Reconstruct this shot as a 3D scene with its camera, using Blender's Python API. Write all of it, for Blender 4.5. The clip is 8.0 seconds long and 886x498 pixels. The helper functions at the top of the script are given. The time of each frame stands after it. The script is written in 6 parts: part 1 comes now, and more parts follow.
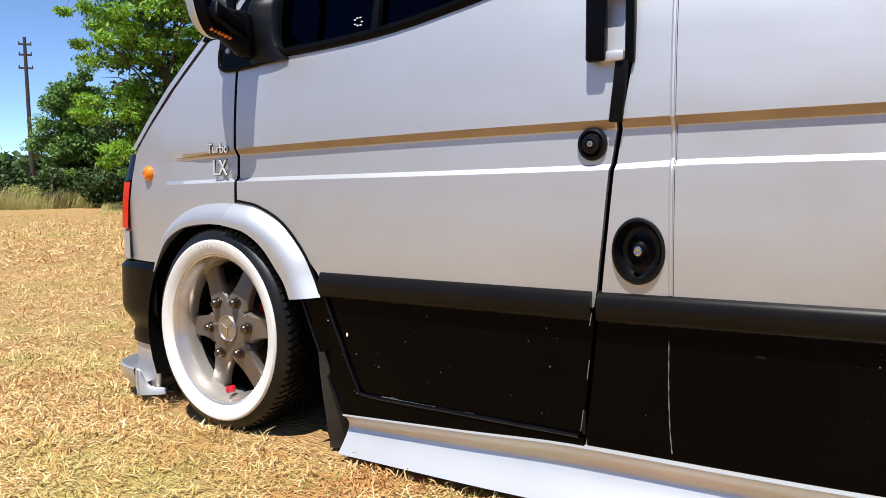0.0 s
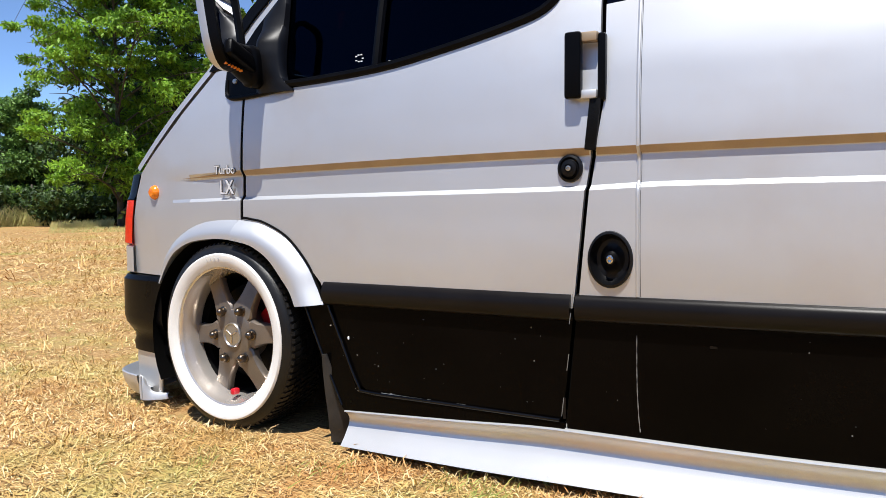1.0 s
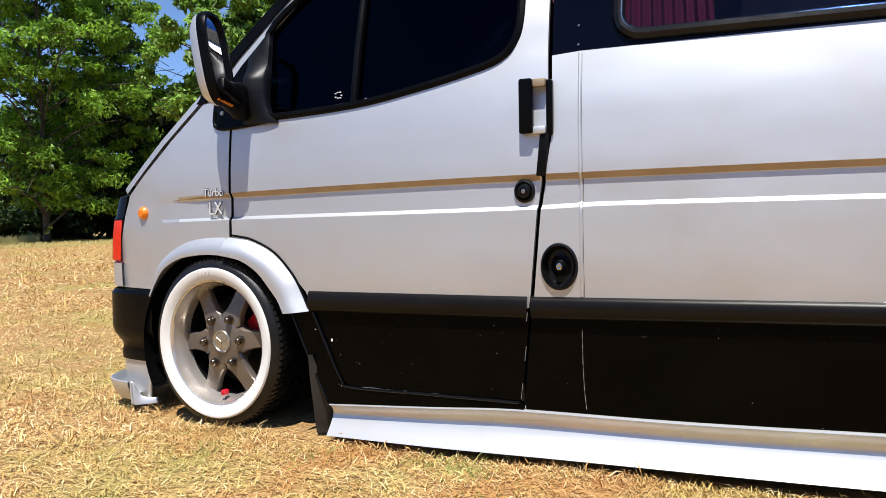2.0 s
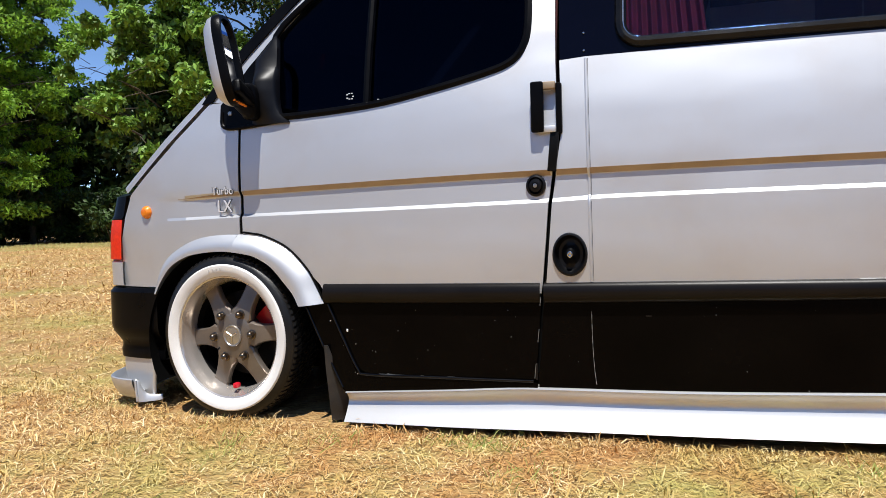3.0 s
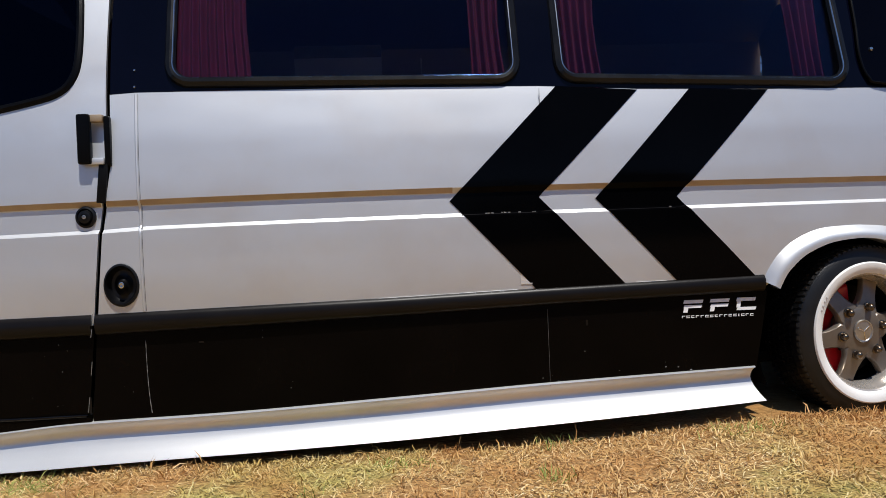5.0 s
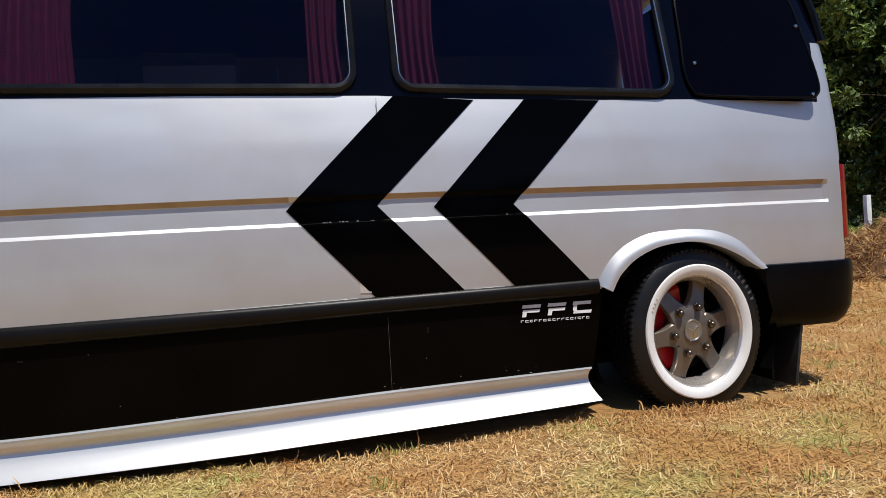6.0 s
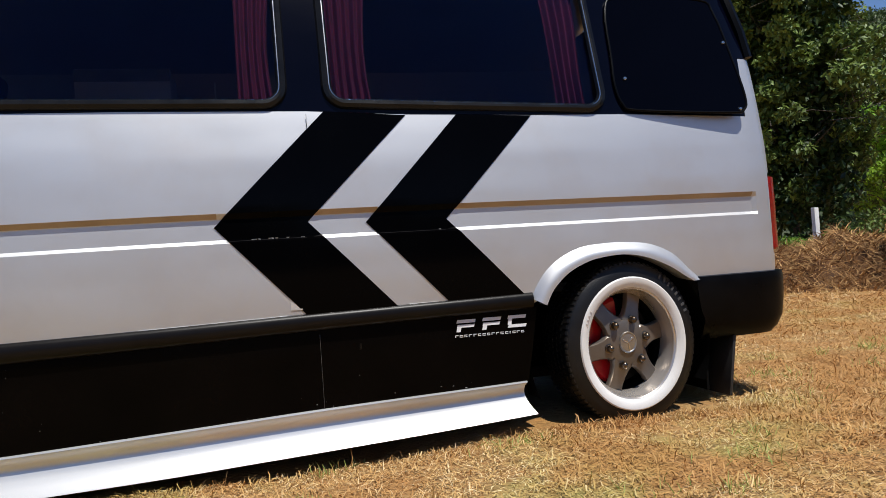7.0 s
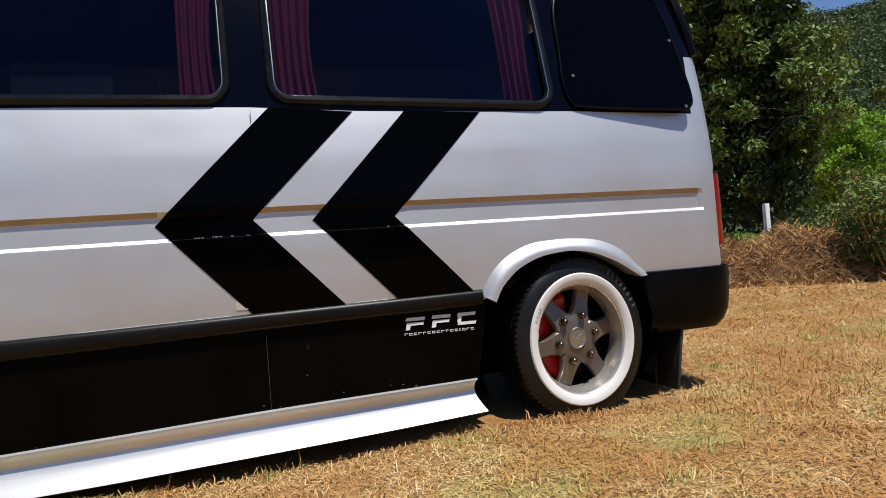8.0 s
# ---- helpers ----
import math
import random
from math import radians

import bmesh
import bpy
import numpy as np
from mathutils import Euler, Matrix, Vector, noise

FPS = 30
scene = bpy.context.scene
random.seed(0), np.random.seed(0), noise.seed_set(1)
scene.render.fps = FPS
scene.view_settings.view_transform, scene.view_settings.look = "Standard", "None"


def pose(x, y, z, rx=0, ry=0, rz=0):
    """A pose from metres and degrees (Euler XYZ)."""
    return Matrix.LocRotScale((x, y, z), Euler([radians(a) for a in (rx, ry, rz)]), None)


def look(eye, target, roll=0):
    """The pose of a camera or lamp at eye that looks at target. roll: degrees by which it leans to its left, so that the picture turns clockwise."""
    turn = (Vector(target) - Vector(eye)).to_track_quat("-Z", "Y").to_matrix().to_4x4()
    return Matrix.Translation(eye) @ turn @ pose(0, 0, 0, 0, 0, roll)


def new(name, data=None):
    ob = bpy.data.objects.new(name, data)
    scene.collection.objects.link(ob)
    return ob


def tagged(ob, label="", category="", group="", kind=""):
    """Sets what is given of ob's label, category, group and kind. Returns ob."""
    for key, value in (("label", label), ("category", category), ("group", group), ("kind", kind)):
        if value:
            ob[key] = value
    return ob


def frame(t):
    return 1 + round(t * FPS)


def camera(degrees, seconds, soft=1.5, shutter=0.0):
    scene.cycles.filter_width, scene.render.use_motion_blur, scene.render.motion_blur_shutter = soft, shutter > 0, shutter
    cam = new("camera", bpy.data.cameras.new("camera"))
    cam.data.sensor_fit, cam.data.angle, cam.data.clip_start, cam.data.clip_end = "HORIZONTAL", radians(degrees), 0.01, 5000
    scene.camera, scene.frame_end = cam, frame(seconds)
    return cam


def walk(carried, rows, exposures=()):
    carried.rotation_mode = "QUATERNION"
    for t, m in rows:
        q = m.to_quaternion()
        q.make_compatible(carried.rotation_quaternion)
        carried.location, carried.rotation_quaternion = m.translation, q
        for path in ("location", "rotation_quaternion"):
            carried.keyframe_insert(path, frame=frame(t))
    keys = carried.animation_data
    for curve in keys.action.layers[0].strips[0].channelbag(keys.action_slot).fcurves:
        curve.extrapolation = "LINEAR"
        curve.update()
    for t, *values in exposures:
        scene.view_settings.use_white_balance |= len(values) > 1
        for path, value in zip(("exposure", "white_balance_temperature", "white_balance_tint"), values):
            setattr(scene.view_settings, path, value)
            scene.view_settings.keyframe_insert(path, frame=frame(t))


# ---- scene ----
from mathutils.geometry import tessellate_polygon

cam = camera(62.53, 8.0, soft=0.5)
PATH = [
    (0, (1.6045, -1.3739, 0.6786), (0.5534, 0.3194, 0.5114), -0.35),
    (0.5, (1.5773, -1.5039, 0.6719), (0.5865, 0.2267, 0.5190), -0.23),
    (1, (1.6298, -1.6145, 0.6791), (0.6870, 0.1454, 0.5598), -0.35),
    (1.5, (1.6967, -1.7667, 0.7065), (0.8223, 0.0297, 0.6162), -1.00),
    (1.7, (1.7013, -1.8361, 0.7060), (0.8594, -0.0243, 0.6140), -0.91),
    (2.8, (1.4914, -2.1289, 0.6981), (0.8753, -0.2289, 0.5958), -2.09),
    (3, (1.4676, -2.1583, 0.6960), (0.8769, -0.2504, 0.5920), -1.93),
    (3.5, (1.4253, -2.2091, 0.6891), (0.8807, -0.2873, 0.5880), -2.06),
    (4, (1.5532, -2.2177, 0.6375), (1.1786, -0.2538, 0.5814), -2.09),
    (4.5, (1.7724, -2.2139, 0.6348), (1.6782, -0.2165, 0.5932), -1.76),
    (5, (1.9650, -2.2425, 0.6445), (2.1319, -0.2495, 0.6258), -2.36),
    (5.2, (2.0151, -2.2514, 0.6442), (2.2715, -0.2679, 0.6278), -2.58),
    (6.3, (2.2580, -2.2857, 0.6276), (2.6745, -0.3296, 0.6360), -3.55),
    (6.5, (2.2763, -2.2887, 0.6248), (2.7216, -0.3391, 0.6473), -3.72),
    (7, (2.3165, -2.2932, 0.6230), (2.7979, -0.3523, 0.6559), -3.99),
    (7.5, (2.3515, -2.2886, 0.6197), (2.8667, -0.3563, 0.6434), -4.22),
    (8, (2.3628, -2.2912, 0.6196), (2.9429, -0.3772, 0.6383), -4.44),
]
walk(cam, [(t, look(eye, target, roll)) for t, eye, target, roll in PATH],
     exposures=[(0, 0.53), (1.5, 0.53), (3.5, 0.20), (4.5, -0.06), (8, -0.05)])

# ---- light: a high summer sun from the near side, clear sky ----
TO_SUN = Vector((0.12, -0.42, 1.0)).normalized()
world = bpy.data.worlds.new("summer_sky")
scene.world = world
world.use_nodes = True
wn = world.node_tree.nodes
sky = wn.new("ShaderNodeTexSky")
sky.sky_type = "NISHITA"
sky.sun_disc = False
sky.sun_elevation = math.asin(TO_SUN.z)
sky.sun_rotation = math.atan2(TO_SUN.x, TO_SUN.y)
sky.altitude = 3500
sky.air_density = 0.85
sky.dust_density = 0.0
sky.ozone_density = 5.0
wn["Background"].inputs["Strength"].default_value = 0.145
world.node_tree.links.new(sky.outputs["Color"], wn["Background"].inputs["Color"])
sun = new("sun", bpy.data.lights.new("sun", "SUN"))
sun.data.energy = 5.0
sun.data.angle = radians(0.53)
sun.data.color = (1.0, 0.975, 0.935)
sun.matrix_world = look(TO_SUN * 40, (0, 0, 0))


# ---- materials ----
def node(nt, kind, **vals):
    n = nt.nodes.new(kind)
    for k, v in vals.items():
        n.inputs[k.replace("_", " ")].default_value = v
    return n


def surface(name, c1, c2=None, scale=8.0, rough=0.5, metal=0.0, bump=0.0, fine=200.0, coat=0.0, vary=0.08, island=False, spec=0.5, ripple=0.0, dust=0.0):
    """A procedural material: colour drifts between c1 and c2 at a large and a fine scale, with uneven roughness and fine relief."""
    m = bpy.data.materials.new(name)
    m.use_nodes = True
    nt = m.node_tree
    b = nt.nodes["Principled BSDF"]
    c2 = c2 or tuple(c * 0.85 for c in c1)
    geo = nt.nodes.new("ShaderNodeTexCoord")
    n1 = node(nt, "ShaderNodeTexNoise", Scale=scale, Detail=4.0)
    n2 = node(nt, "ShaderNodeTexNoise", Scale=fine, Detail=2.0)
    nt.links.new(geo.outputs["Object"], n1.inputs["Vector"])
    nt.links.new(geo.outputs["Object"], n2.inputs["Vector"])
    add = nt.nodes.new("ShaderNodeMath")
    add.operation = "MULTIPLY_ADD"
    nt.links.new(n2.outputs["Fac"], add.inputs[0])
    add.inputs[1].default_value = 0.35
    nt.links.new(n1.outputs["Fac"], add.inputs[2])
    ramp = nt.nodes.new("ShaderNodeValToRGB")
    ramp.color_ramp.elements[0].position, ramp.color_ramp.elements[1].position = 0.45, 0.85
    ramp.color_ramp.elements[0].color = (*c1, 1)
    ramp.color_ramp.elements[1].color = (*c2, 1)
    if island:
        isl = nt.nodes.new("ShaderNodeNewGeometry")
        nt.links.new(isl.outputs["Random Per Island"], ramp.inputs["Fac"])
        ramp.color_ramp.elements[0].position, ramp.color_ramp.elements[1].position = 0.0, 1.0
    else:
        nt.links.new(add.outputs[0], ramp.inputs["Fac"])
    nt.links.new(ramp.outputs["Color"], b.inputs["Base Color"])
    mr = nt.nodes.new("ShaderNodeMapRange")
    mr.inputs["To Min"].default_value, mr.inputs["To Max"].default_value = max(0.0, rough - vary), min(1.0, rough + vary)
    nt.links.new(n1.outputs["Fac"], mr.inputs["Value"])
    nt.links.new(mr.outputs["Result"], b.inputs["Roughness"])
    b.inputs["Metallic"].default_value = metal
    b.inputs["Coat Weight"].default_value = coat
    b.inputs["Specular IOR Level"].default_value = spec
    b.inputs["Coat Roughness"].default_value = 0.06
    if bump:
        bp = node(nt, "ShaderNodeBump", Strength=bump, Distance=0.002)
        nt.links.new(n2.outputs["Fac"], bp.inputs["Height"])
        nt.links.new(bp.outputs["Normal"], b.inputs["Normal"])
        if ripple:
            n3 = node(nt, "ShaderNodeTexNoise", Scale=5.0, Detail=1.0)
            st = nt.nodes.new("ShaderNodeMapping")
            st.inputs["Scale"].default_value = (0.45, 1.0, 1.0)
            nt.links.new(geo.outputs["Object"], st.inputs["Vector"])
            nt.links.new(st.outputs["Vector"], n3.inputs["Vector"])
            b2 = node(nt, "ShaderNodeBump", Strength=1.0, Distance=ripple)
            nt.links.new(n3.outputs["Fac"], b2.inputs["Height"])
            nt.links.new(b2.outputs["Normal"], bp.inputs["Normal"])
    if dust:
        d1 = node(nt, "ShaderNodeTexNoise", Scale=2.2, Detail=5.0, Roughness=0.6)
        nt.links.new(geo.outputs["Object"], d1.inputs["Vector"])
        dm = nt.nodes.new("ShaderNodeMapRange")
        dm.inputs["From Min"].default_value, dm.inputs["From Max"].default_value = 0.50, 0.78
        dm.inputs["To Max"].default_value = dust
        nt.links.new(d1.outputs["Fac"], dm.inputs["Value"])
        mix = nt.nodes.new("ShaderNodeMix")
        mix.data_type = "RGBA"
        nt.links.new(dm.outputs[0], mix.inputs["Factor"])
        nt.links.new(ramp.outputs["Color"], mix.inputs["A"])
        mix.inputs["B"].default_value = (0.46, 0.36, 0.27, 1)
        nt.links.new(mix.outputs["Result"], b.inputs["Base Color"])
    return m


def leafy(name, dark, light, trans=0.35):
    m = bpy.data.materials.new(name)
    m.use_nodes = True
    nt = m.node_tree
    b = nt.nodes["Principled BSDF"]
    out = nt.nodes["Material Output"]
    geo = nt.nodes.new("ShaderNodeNewGeometry")
    tc = nt.nodes.new("ShaderNodeTexCoord")
    no = node(nt, "ShaderNodeTexNoise", Scale=0.55, Detail=2.0)
    nt.links.new(tc.outputs["Object"], no.inputs["Vector"])
    mx = nt.nodes.new("ShaderNodeMath")
    mx.operation = "MULTIPLY_ADD"
    nt.links.new(geo.outputs["Random Per Island"], mx.inputs[0])
    mx.inputs[1].default_value = 0.6
    nt.links.new(no.outputs["Fac"], mx.inputs[2])
    ramp = nt.nodes.new("ShaderNodeValToRGB")
    ramp.color_ramp.elements[0].position, ramp.color_ramp.elements[1].position = 0.3, 1.05
    ramp.color_ramp.elements[0].color = (*dark, 1)
    ramp.color_ramp.elements[1].color = (*light, 1)
    nt.links.new(mx.outputs[0], ramp.inputs["Fac"])
    nt.links.new(ramp.outputs["Color"], b.inputs["Base Color"])
    b.inputs["Roughness"].default_value = 0.5
    b.inputs["Specular IOR Level"].default_value = 0.35
    tr = nt.nodes.new("ShaderNodeBsdfTranslucent")
    nt.links.new(ramp.outputs["Color"], tr.inputs["Color"])
    mix = nt.nodes.new("ShaderNodeMixShader")
    mix.inputs["Fac"].default_value = trans
    nt.links.new(b.outputs[0], mix.inputs[1])
    nt.links.new(tr.outputs[0], mix.inputs[2])
    nt.links.new(mix.outputs[0], out.inputs["Surface"])
    return m


def tinted_glass(name, tint, ior=1.5):
    m = bpy.data.materials.new(name)
    m.use_nodes = True
    nt = m.node_tree
    nt.nodes.remove(nt.nodes["Principled BSDF"])
    out = nt.nodes["Material Output"]
    tr = nt.nodes.new("ShaderNodeBsdfTransparent")
    tr.inputs["Color"].default_value = (*tint, 1)
    gl = node(nt, "ShaderNodeBsdfGlossy", Roughness=0.03)
    # blue gloss colour paints in the navy of the mirrored sky
    gl.inputs["Color"].default_value = (0.26, 0.50, 1.0, 1)
    fr = node(nt, "ShaderNodeFresnel", IOR=ior)
    mix = nt.nodes.new("ShaderNodeMixShader")
    nt.links.new(fr.outputs[0], mix.inputs["Fac"])
    nt.links.new(tr.outputs[0], mix.inputs[1])
    nt.links.new(gl.outputs[0], mix.inputs[2])
    nt.links.new(mix.outputs[0], out.inputs["Surface"])
    return m


SILVER = surface("silver_metallic_paint", (0.63, 0.643, 0.655), (0.555, 0.563, 0.57), 1.5, 0.50, 0.72, 0.02, 900, 0.4, 0.05, ripple=0.006, dust=0.30)
SKIRT_SILVER = surface("silver_skirt_paint", (0.78, 0.775, 0.75), (0.66, 0.65, 0.62), 3.0, 0.34, 0.56, 0.03, 500, 0.1, 0.05)
# black paint with the blue of the mirrored sky put into its colour
SKY_TINT_BLACK = surface("sky_tint_black_paint", (0.0010, 0.0013, 0.005), (0.0016, 0.002, 0.007), 3.0, 0.12, 0.0, 0.0, 200, 0.0, 0.03, spec=0.14)
GLOSS_BLACK = surface("gloss_black_paint", (0.0006, 0.0006, 0.0008), (0.0012, 0.0012, 0.0015), 3.0, 0.10, 0.0, 0.0, 200, 0.0, 0.03, spec=0.045)
SILL_BLACK = surface("worn_black_sill_paint", (0.0007, 0.0006, 0.0006), (0.0022, 0.0016, 0.0013), 4.0, 0.24, 0.0, 0.05, 300, 0.0, 0.08, spec=0.058)
GLOSS_EDGE = surface("glossy_black_edge_paint", (0.0010, 0.0010, 0.0013), (0.003, 0.003, 0.0035), 20.0, 0.22, 0.0, 0.05, 300, spec=0.30)
WINDOW_RUBBER = surface("black_window_rubber", (0.004, 0.004, 0.0045), (0.009, 0.009, 0.009), 10.0, 0.22, 0.0, 0.1, 500, spec=0.24)
TRIM_GREY = surface("dark_grey_plastic_moulding", (0.0046, 0.0036, 0.0031), (0.0076, 0.0060, 0.0050), 6.0, 0.32, 0.0, 0.1, 700, 0.0, 0.06, spec=0.17)
MIRROR_PLASTIC = surface("glossy_moulded_black_plastic", (0.0015, 0.0015, 0.002), (0.006, 0.006, 0.007), 9.0, 0.40, 0.0, 0.02, 300, spec=0.24)
BLACK_PLASTIC = surface("black_plastic", (0.0014, 0.0014, 0.0017), (0.003, 0.003, 0.0034), 10.0, 0.30, 0.0, 0.15, 600, spec=0.08)
TYRE = surface("tyre_rubber", (0.004, 0.004, 0.004), (0.009, 0.0085, 0.008), 14.0, 0.38, 0.0, 0.3, 500, spec=0.36)
WHITEWALL = surface("white_painted_sidewall", (0.80, 0.79, 0.76), (0.70, 0.685, 0.65), 9.0, 0.5, 0.0, 0.15, 300)
DISH = surface("polished_rim_dish", (0.74, 0.69, 0.63), (0.60, 0.54, 0.48), 6.0, 0.26, 0.72, 0.05, 300)
SPOKE = surface("grey_alloy_spoke_paint", (0.21, 0.178, 0.148), (0.155, 0.13, 0.108), 12.0, 0.34, 0.55, 0.1, 400)
CHROME = surface("chromed_steel", (0.62, 0.61, 0.6), (0.5, 0.48, 0.46), 20.0, 0.18, 1.0, 0.05, 300)
NUT = surface("bronzed_nut_metal", (0.20, 0.155, 0.11), (0.13, 0.10, 0.075), 40.0, 0.28, 1.0, 0.05, 300)
CAPMETAL = surface("brushed_cap_metal", (0.5, 0.49, 0.47), (0.4, 0.39, 0.37), 40.0, 0.32, 0.9, 0.1, 300)
CALIPER = surface("red_caliper_paint", (0.55, 0.008, 0.012), (0.4, 0.006, 0.01), 20.0, 0.35, 0.0, 0.1, 200, 0.3)
STEEL = surface("dull_brake_steel", (0.02, 0.019, 0.018), (0.012, 0.011, 0.01), 30.0, 0.45, 0.8, 0.2, 200)
GOLD = surface("gold_brown_stripe_paint", (0.42, 0.325, 0.22), (0.34, 0.255, 0.165), 9.0, 0.45, 0.45, 0.02, 400)
AMBER = surface("amber_lens", (0.85, 0.24, 0.01), (0.7, 0.17, 0.01), 60.0, 0.18, 0.0, 0.3, 120, 0.4)
RED_LENS = surface("orange_red_lens", (0.75, 0.04, 0.012), (0.6, 0.03, 0.01), 60.0, 0.2, 0.0, 0.3, 120, 0.0, spec=0.2)
TAIL_LENS = surface("dark_red_lens", (0.30, 0.012, 0.01), (0.2, 0.008, 0.008), 60.0, 0.2, 0.0, 0.3, 120, 0.0, spec=0.2)
# near-black for hollows and gaps; their shade is put into the colour
CAVITY_SHADE = surface("cavity_shade", (0.0008, 0.0008, 0.0008), (0.0014, 0.0013, 0.0012), 6.0, 0.8, 0.0, 0.1, 100, spec=0.1)
WHITE_VINYL = surface("white_vinyl_lettering", (0.78, 0.78, 0.78), (0.7, 0.7, 0.7), 30.0, 0.4)
BADGE = surface("chromed_badge", (0.78, 0.78, 0.79), (0.66, 0.66, 0.67), 60.0, 0.35, 0.25)
CURTAIN = surface("dark_red_curtain_cloth", (0.13, 0.0006, 0.040), (0.085, 0.0005, 0.026), 20.0, 0.9, 0.0, 0.2, 300)
INTERIOR = surface("dark_cabin_lining", (0.005, 0.005, 0.006), (0.009, 0.009, 0.010), 6.0, 0.8)
SEAT_CLOTH = surface("red_black_seat_cloth", (0.16, 0.01, 0.012), (0.03, 0.02, 0.022), 4.0, 0.85, 0.0, 0.2, 300)
BOARD = surface("pale_board", (0.85, 0.85, 0.85), (0.78, 0.78, 0.78), 10.0, 0.6)
TAPE = surface("black_tape", (0.002, 0.002, 0.002), (0.004, 0.004, 0.004), 40.0, 0.4, 0.0, 0.4, 250, spec=0.12)
MIRROR = surface("mirror_glass", (0.9, 0.9, 0.92), (0.88, 0.88, 0.9), 3.0, 0.01, 1.0, 0.0, 200, 0.0, 0.005)
CHIP = surface("bare_metal_chip", (0.34, 0.34, 0.33), (0.2, 0.2, 0.19), 80.0, 0.4, 0.3)
RED_PLASTIC = surface("red_valve_cap", (0.6, 0.01, 0.03), (0.5, 0.01, 0.02), 80.0, 0.35)
GLASS = tinted_glass("tinted_window_glass", (0.60, 0.60, 0.62), 1.29)
CAB_GLASS = tinted_glass("cab_window_glass", (0.06, 0.057, 0.066), 1.19)


# ---- mesh helpers ----
def put(name, me, mat, parent=None, label="", sharp=30):
    if mat:
        me.materials.append(mat)
    me.shade_smooth()
    me.set_sharp_from_angle(angle=radians(sharp))
    ob = new(name, me)
    if parent is not None:
        ob.parent = parent
        if parent.type == "EMPTY":
            ob.matrix_parent_inverse = Matrix.Translation(-parent.location)
    if label:
        ob["label"] = label
    return ob


def part(name, bm, mat, parent=None, label="", sharp=30):
    """Links a bmesh as one mesh object under a thing or a part."""
    me = bpy.data.meshes.new(name)
    bm.to_mesh(me)
    bm.free()
    return put(name, me, mat, parent, label, sharp)


def raw(name, verts, faces, mat, parent=None, label="", sharp=30):
    me = bpy.data.meshes.new(name)
    me.from_pydata([tuple(v) for v in verts], [], [tuple(f) for f in faces])
    me.update()
    return put(name, me, mat, parent, label, sharp)


def thing(name, at, label, category, group=""):
    e = new(name)
    e.location = at
    e.empty_display_size = 0.1
    return tagged(e, label, category, group)


def hermite(xs, ys):
    """A smooth curve through the knots that does not overshoot."""
    xs, ys = np.array(xs, float), np.array(ys, float)
    d = np.diff(ys) / np.diff(xs)
    m = np.zeros(len(xs))
    m[0], m[-1] = d[0], d[-1]
    for i in range(1, len(xs) - 1):
        m[i] = 0 if d[i - 1] * d[i] <= 0 else 2 * d[i - 1] * d[i] / (d[i - 1] + d[i])

    def f(x):
        x = min(max(x, xs[0]), xs[-1])
        i = min(int(np.searchsorted(xs, x, "right")) - 1, len(xs) - 2)
        h = xs[i + 1] - xs[i]
        s = (x - xs[i]) / h
        return float((2 * s**3 - 3 * s**2 + 1) * ys[i] + (s**3 - 2 * s**2 + s) * h * m[i] + (3 * s**2 - 2 * s**3) * ys[i + 1] + (s**3 - s**2) * h * m[i + 1])
    return f


def grid_faces(nr, nc, closed=False):
    out = []
    for i in range(nr - 1):
        for j in range(nc if closed else nc - 1):
            k = (j + 1) % nc
            out.append((i * nc + j, i * nc + k, (i + 1) * nc + k, (i + 1) * nc + j))
    return out


def loft(name, rows, mat, parent, label="", closed=False, caps=False, sharp=30):
    """A skin over rows of points, each row the same length."""
    n = len(rows[0])
    verts = [p for r in rows for p in r]
    faces = grid_faces(len(rows), n, closed)
    if caps:
        faces += [tuple(range(n))[::-1], tuple(range((len(rows) - 1) * n, len(rows) * n))]
    return raw(name, verts, faces, mat, parent, label, sharp)


def box_bm(cx, cy, cz, sx, sy, sz, bevel=0.0, seg=2, rot=None):
    bm = bmesh.new()
    bmesh.ops.create_cube(bm, size=1.0)
    bmesh.ops.scale(bm, vec=(sx, sy, sz), verts=bm.verts)
    if bevel:
        bmesh.ops.bevel(bm, geom=bm.edges[:], offset=bevel, segments=seg, profile=0.6, affect="EDGES")
    if rot:
        bmesh.ops.transform(bm, matrix=pose(0, 0, 0, *rot), verts=bm.verts)
    bmesh.ops.translate(bm, vec=(cx, cy, cz), verts=bm.verts)
    return bm


def tube(name, pts, radius, mat, parent, label="", closed=False, n=8, flat=1.0, up=Vector((0, -1, 0))):
    """A tube along points; flat squeezes it along up. radius may be a list."""
    pts = [Vector(p) for p in pts]
    rows = []
    for i, p in enumerate(pts):
        a = pts[i - 1] if (i or closed) else pts[i]
        b = pts[(i + 1) % len(pts)] if (closed or i + 1 < len(pts)) else pts[i]
        t = (b - a).normalized()
        s = t.cross(up).normalized()
        u = s.cross(t).normalized()
        r = radius[i] if isinstance(radius, (list, tuple)) else radius
        rows.append([p + s * (r * math.cos(2 * math.pi * k / n)) + u * (r * flat * math.sin(2 * math.pi * k / n)) for k in range(n)])
    if closed:
        rows.append(rows[0])
    return loft(name, rows, mat, parent, label, closed=True, caps=not closed)


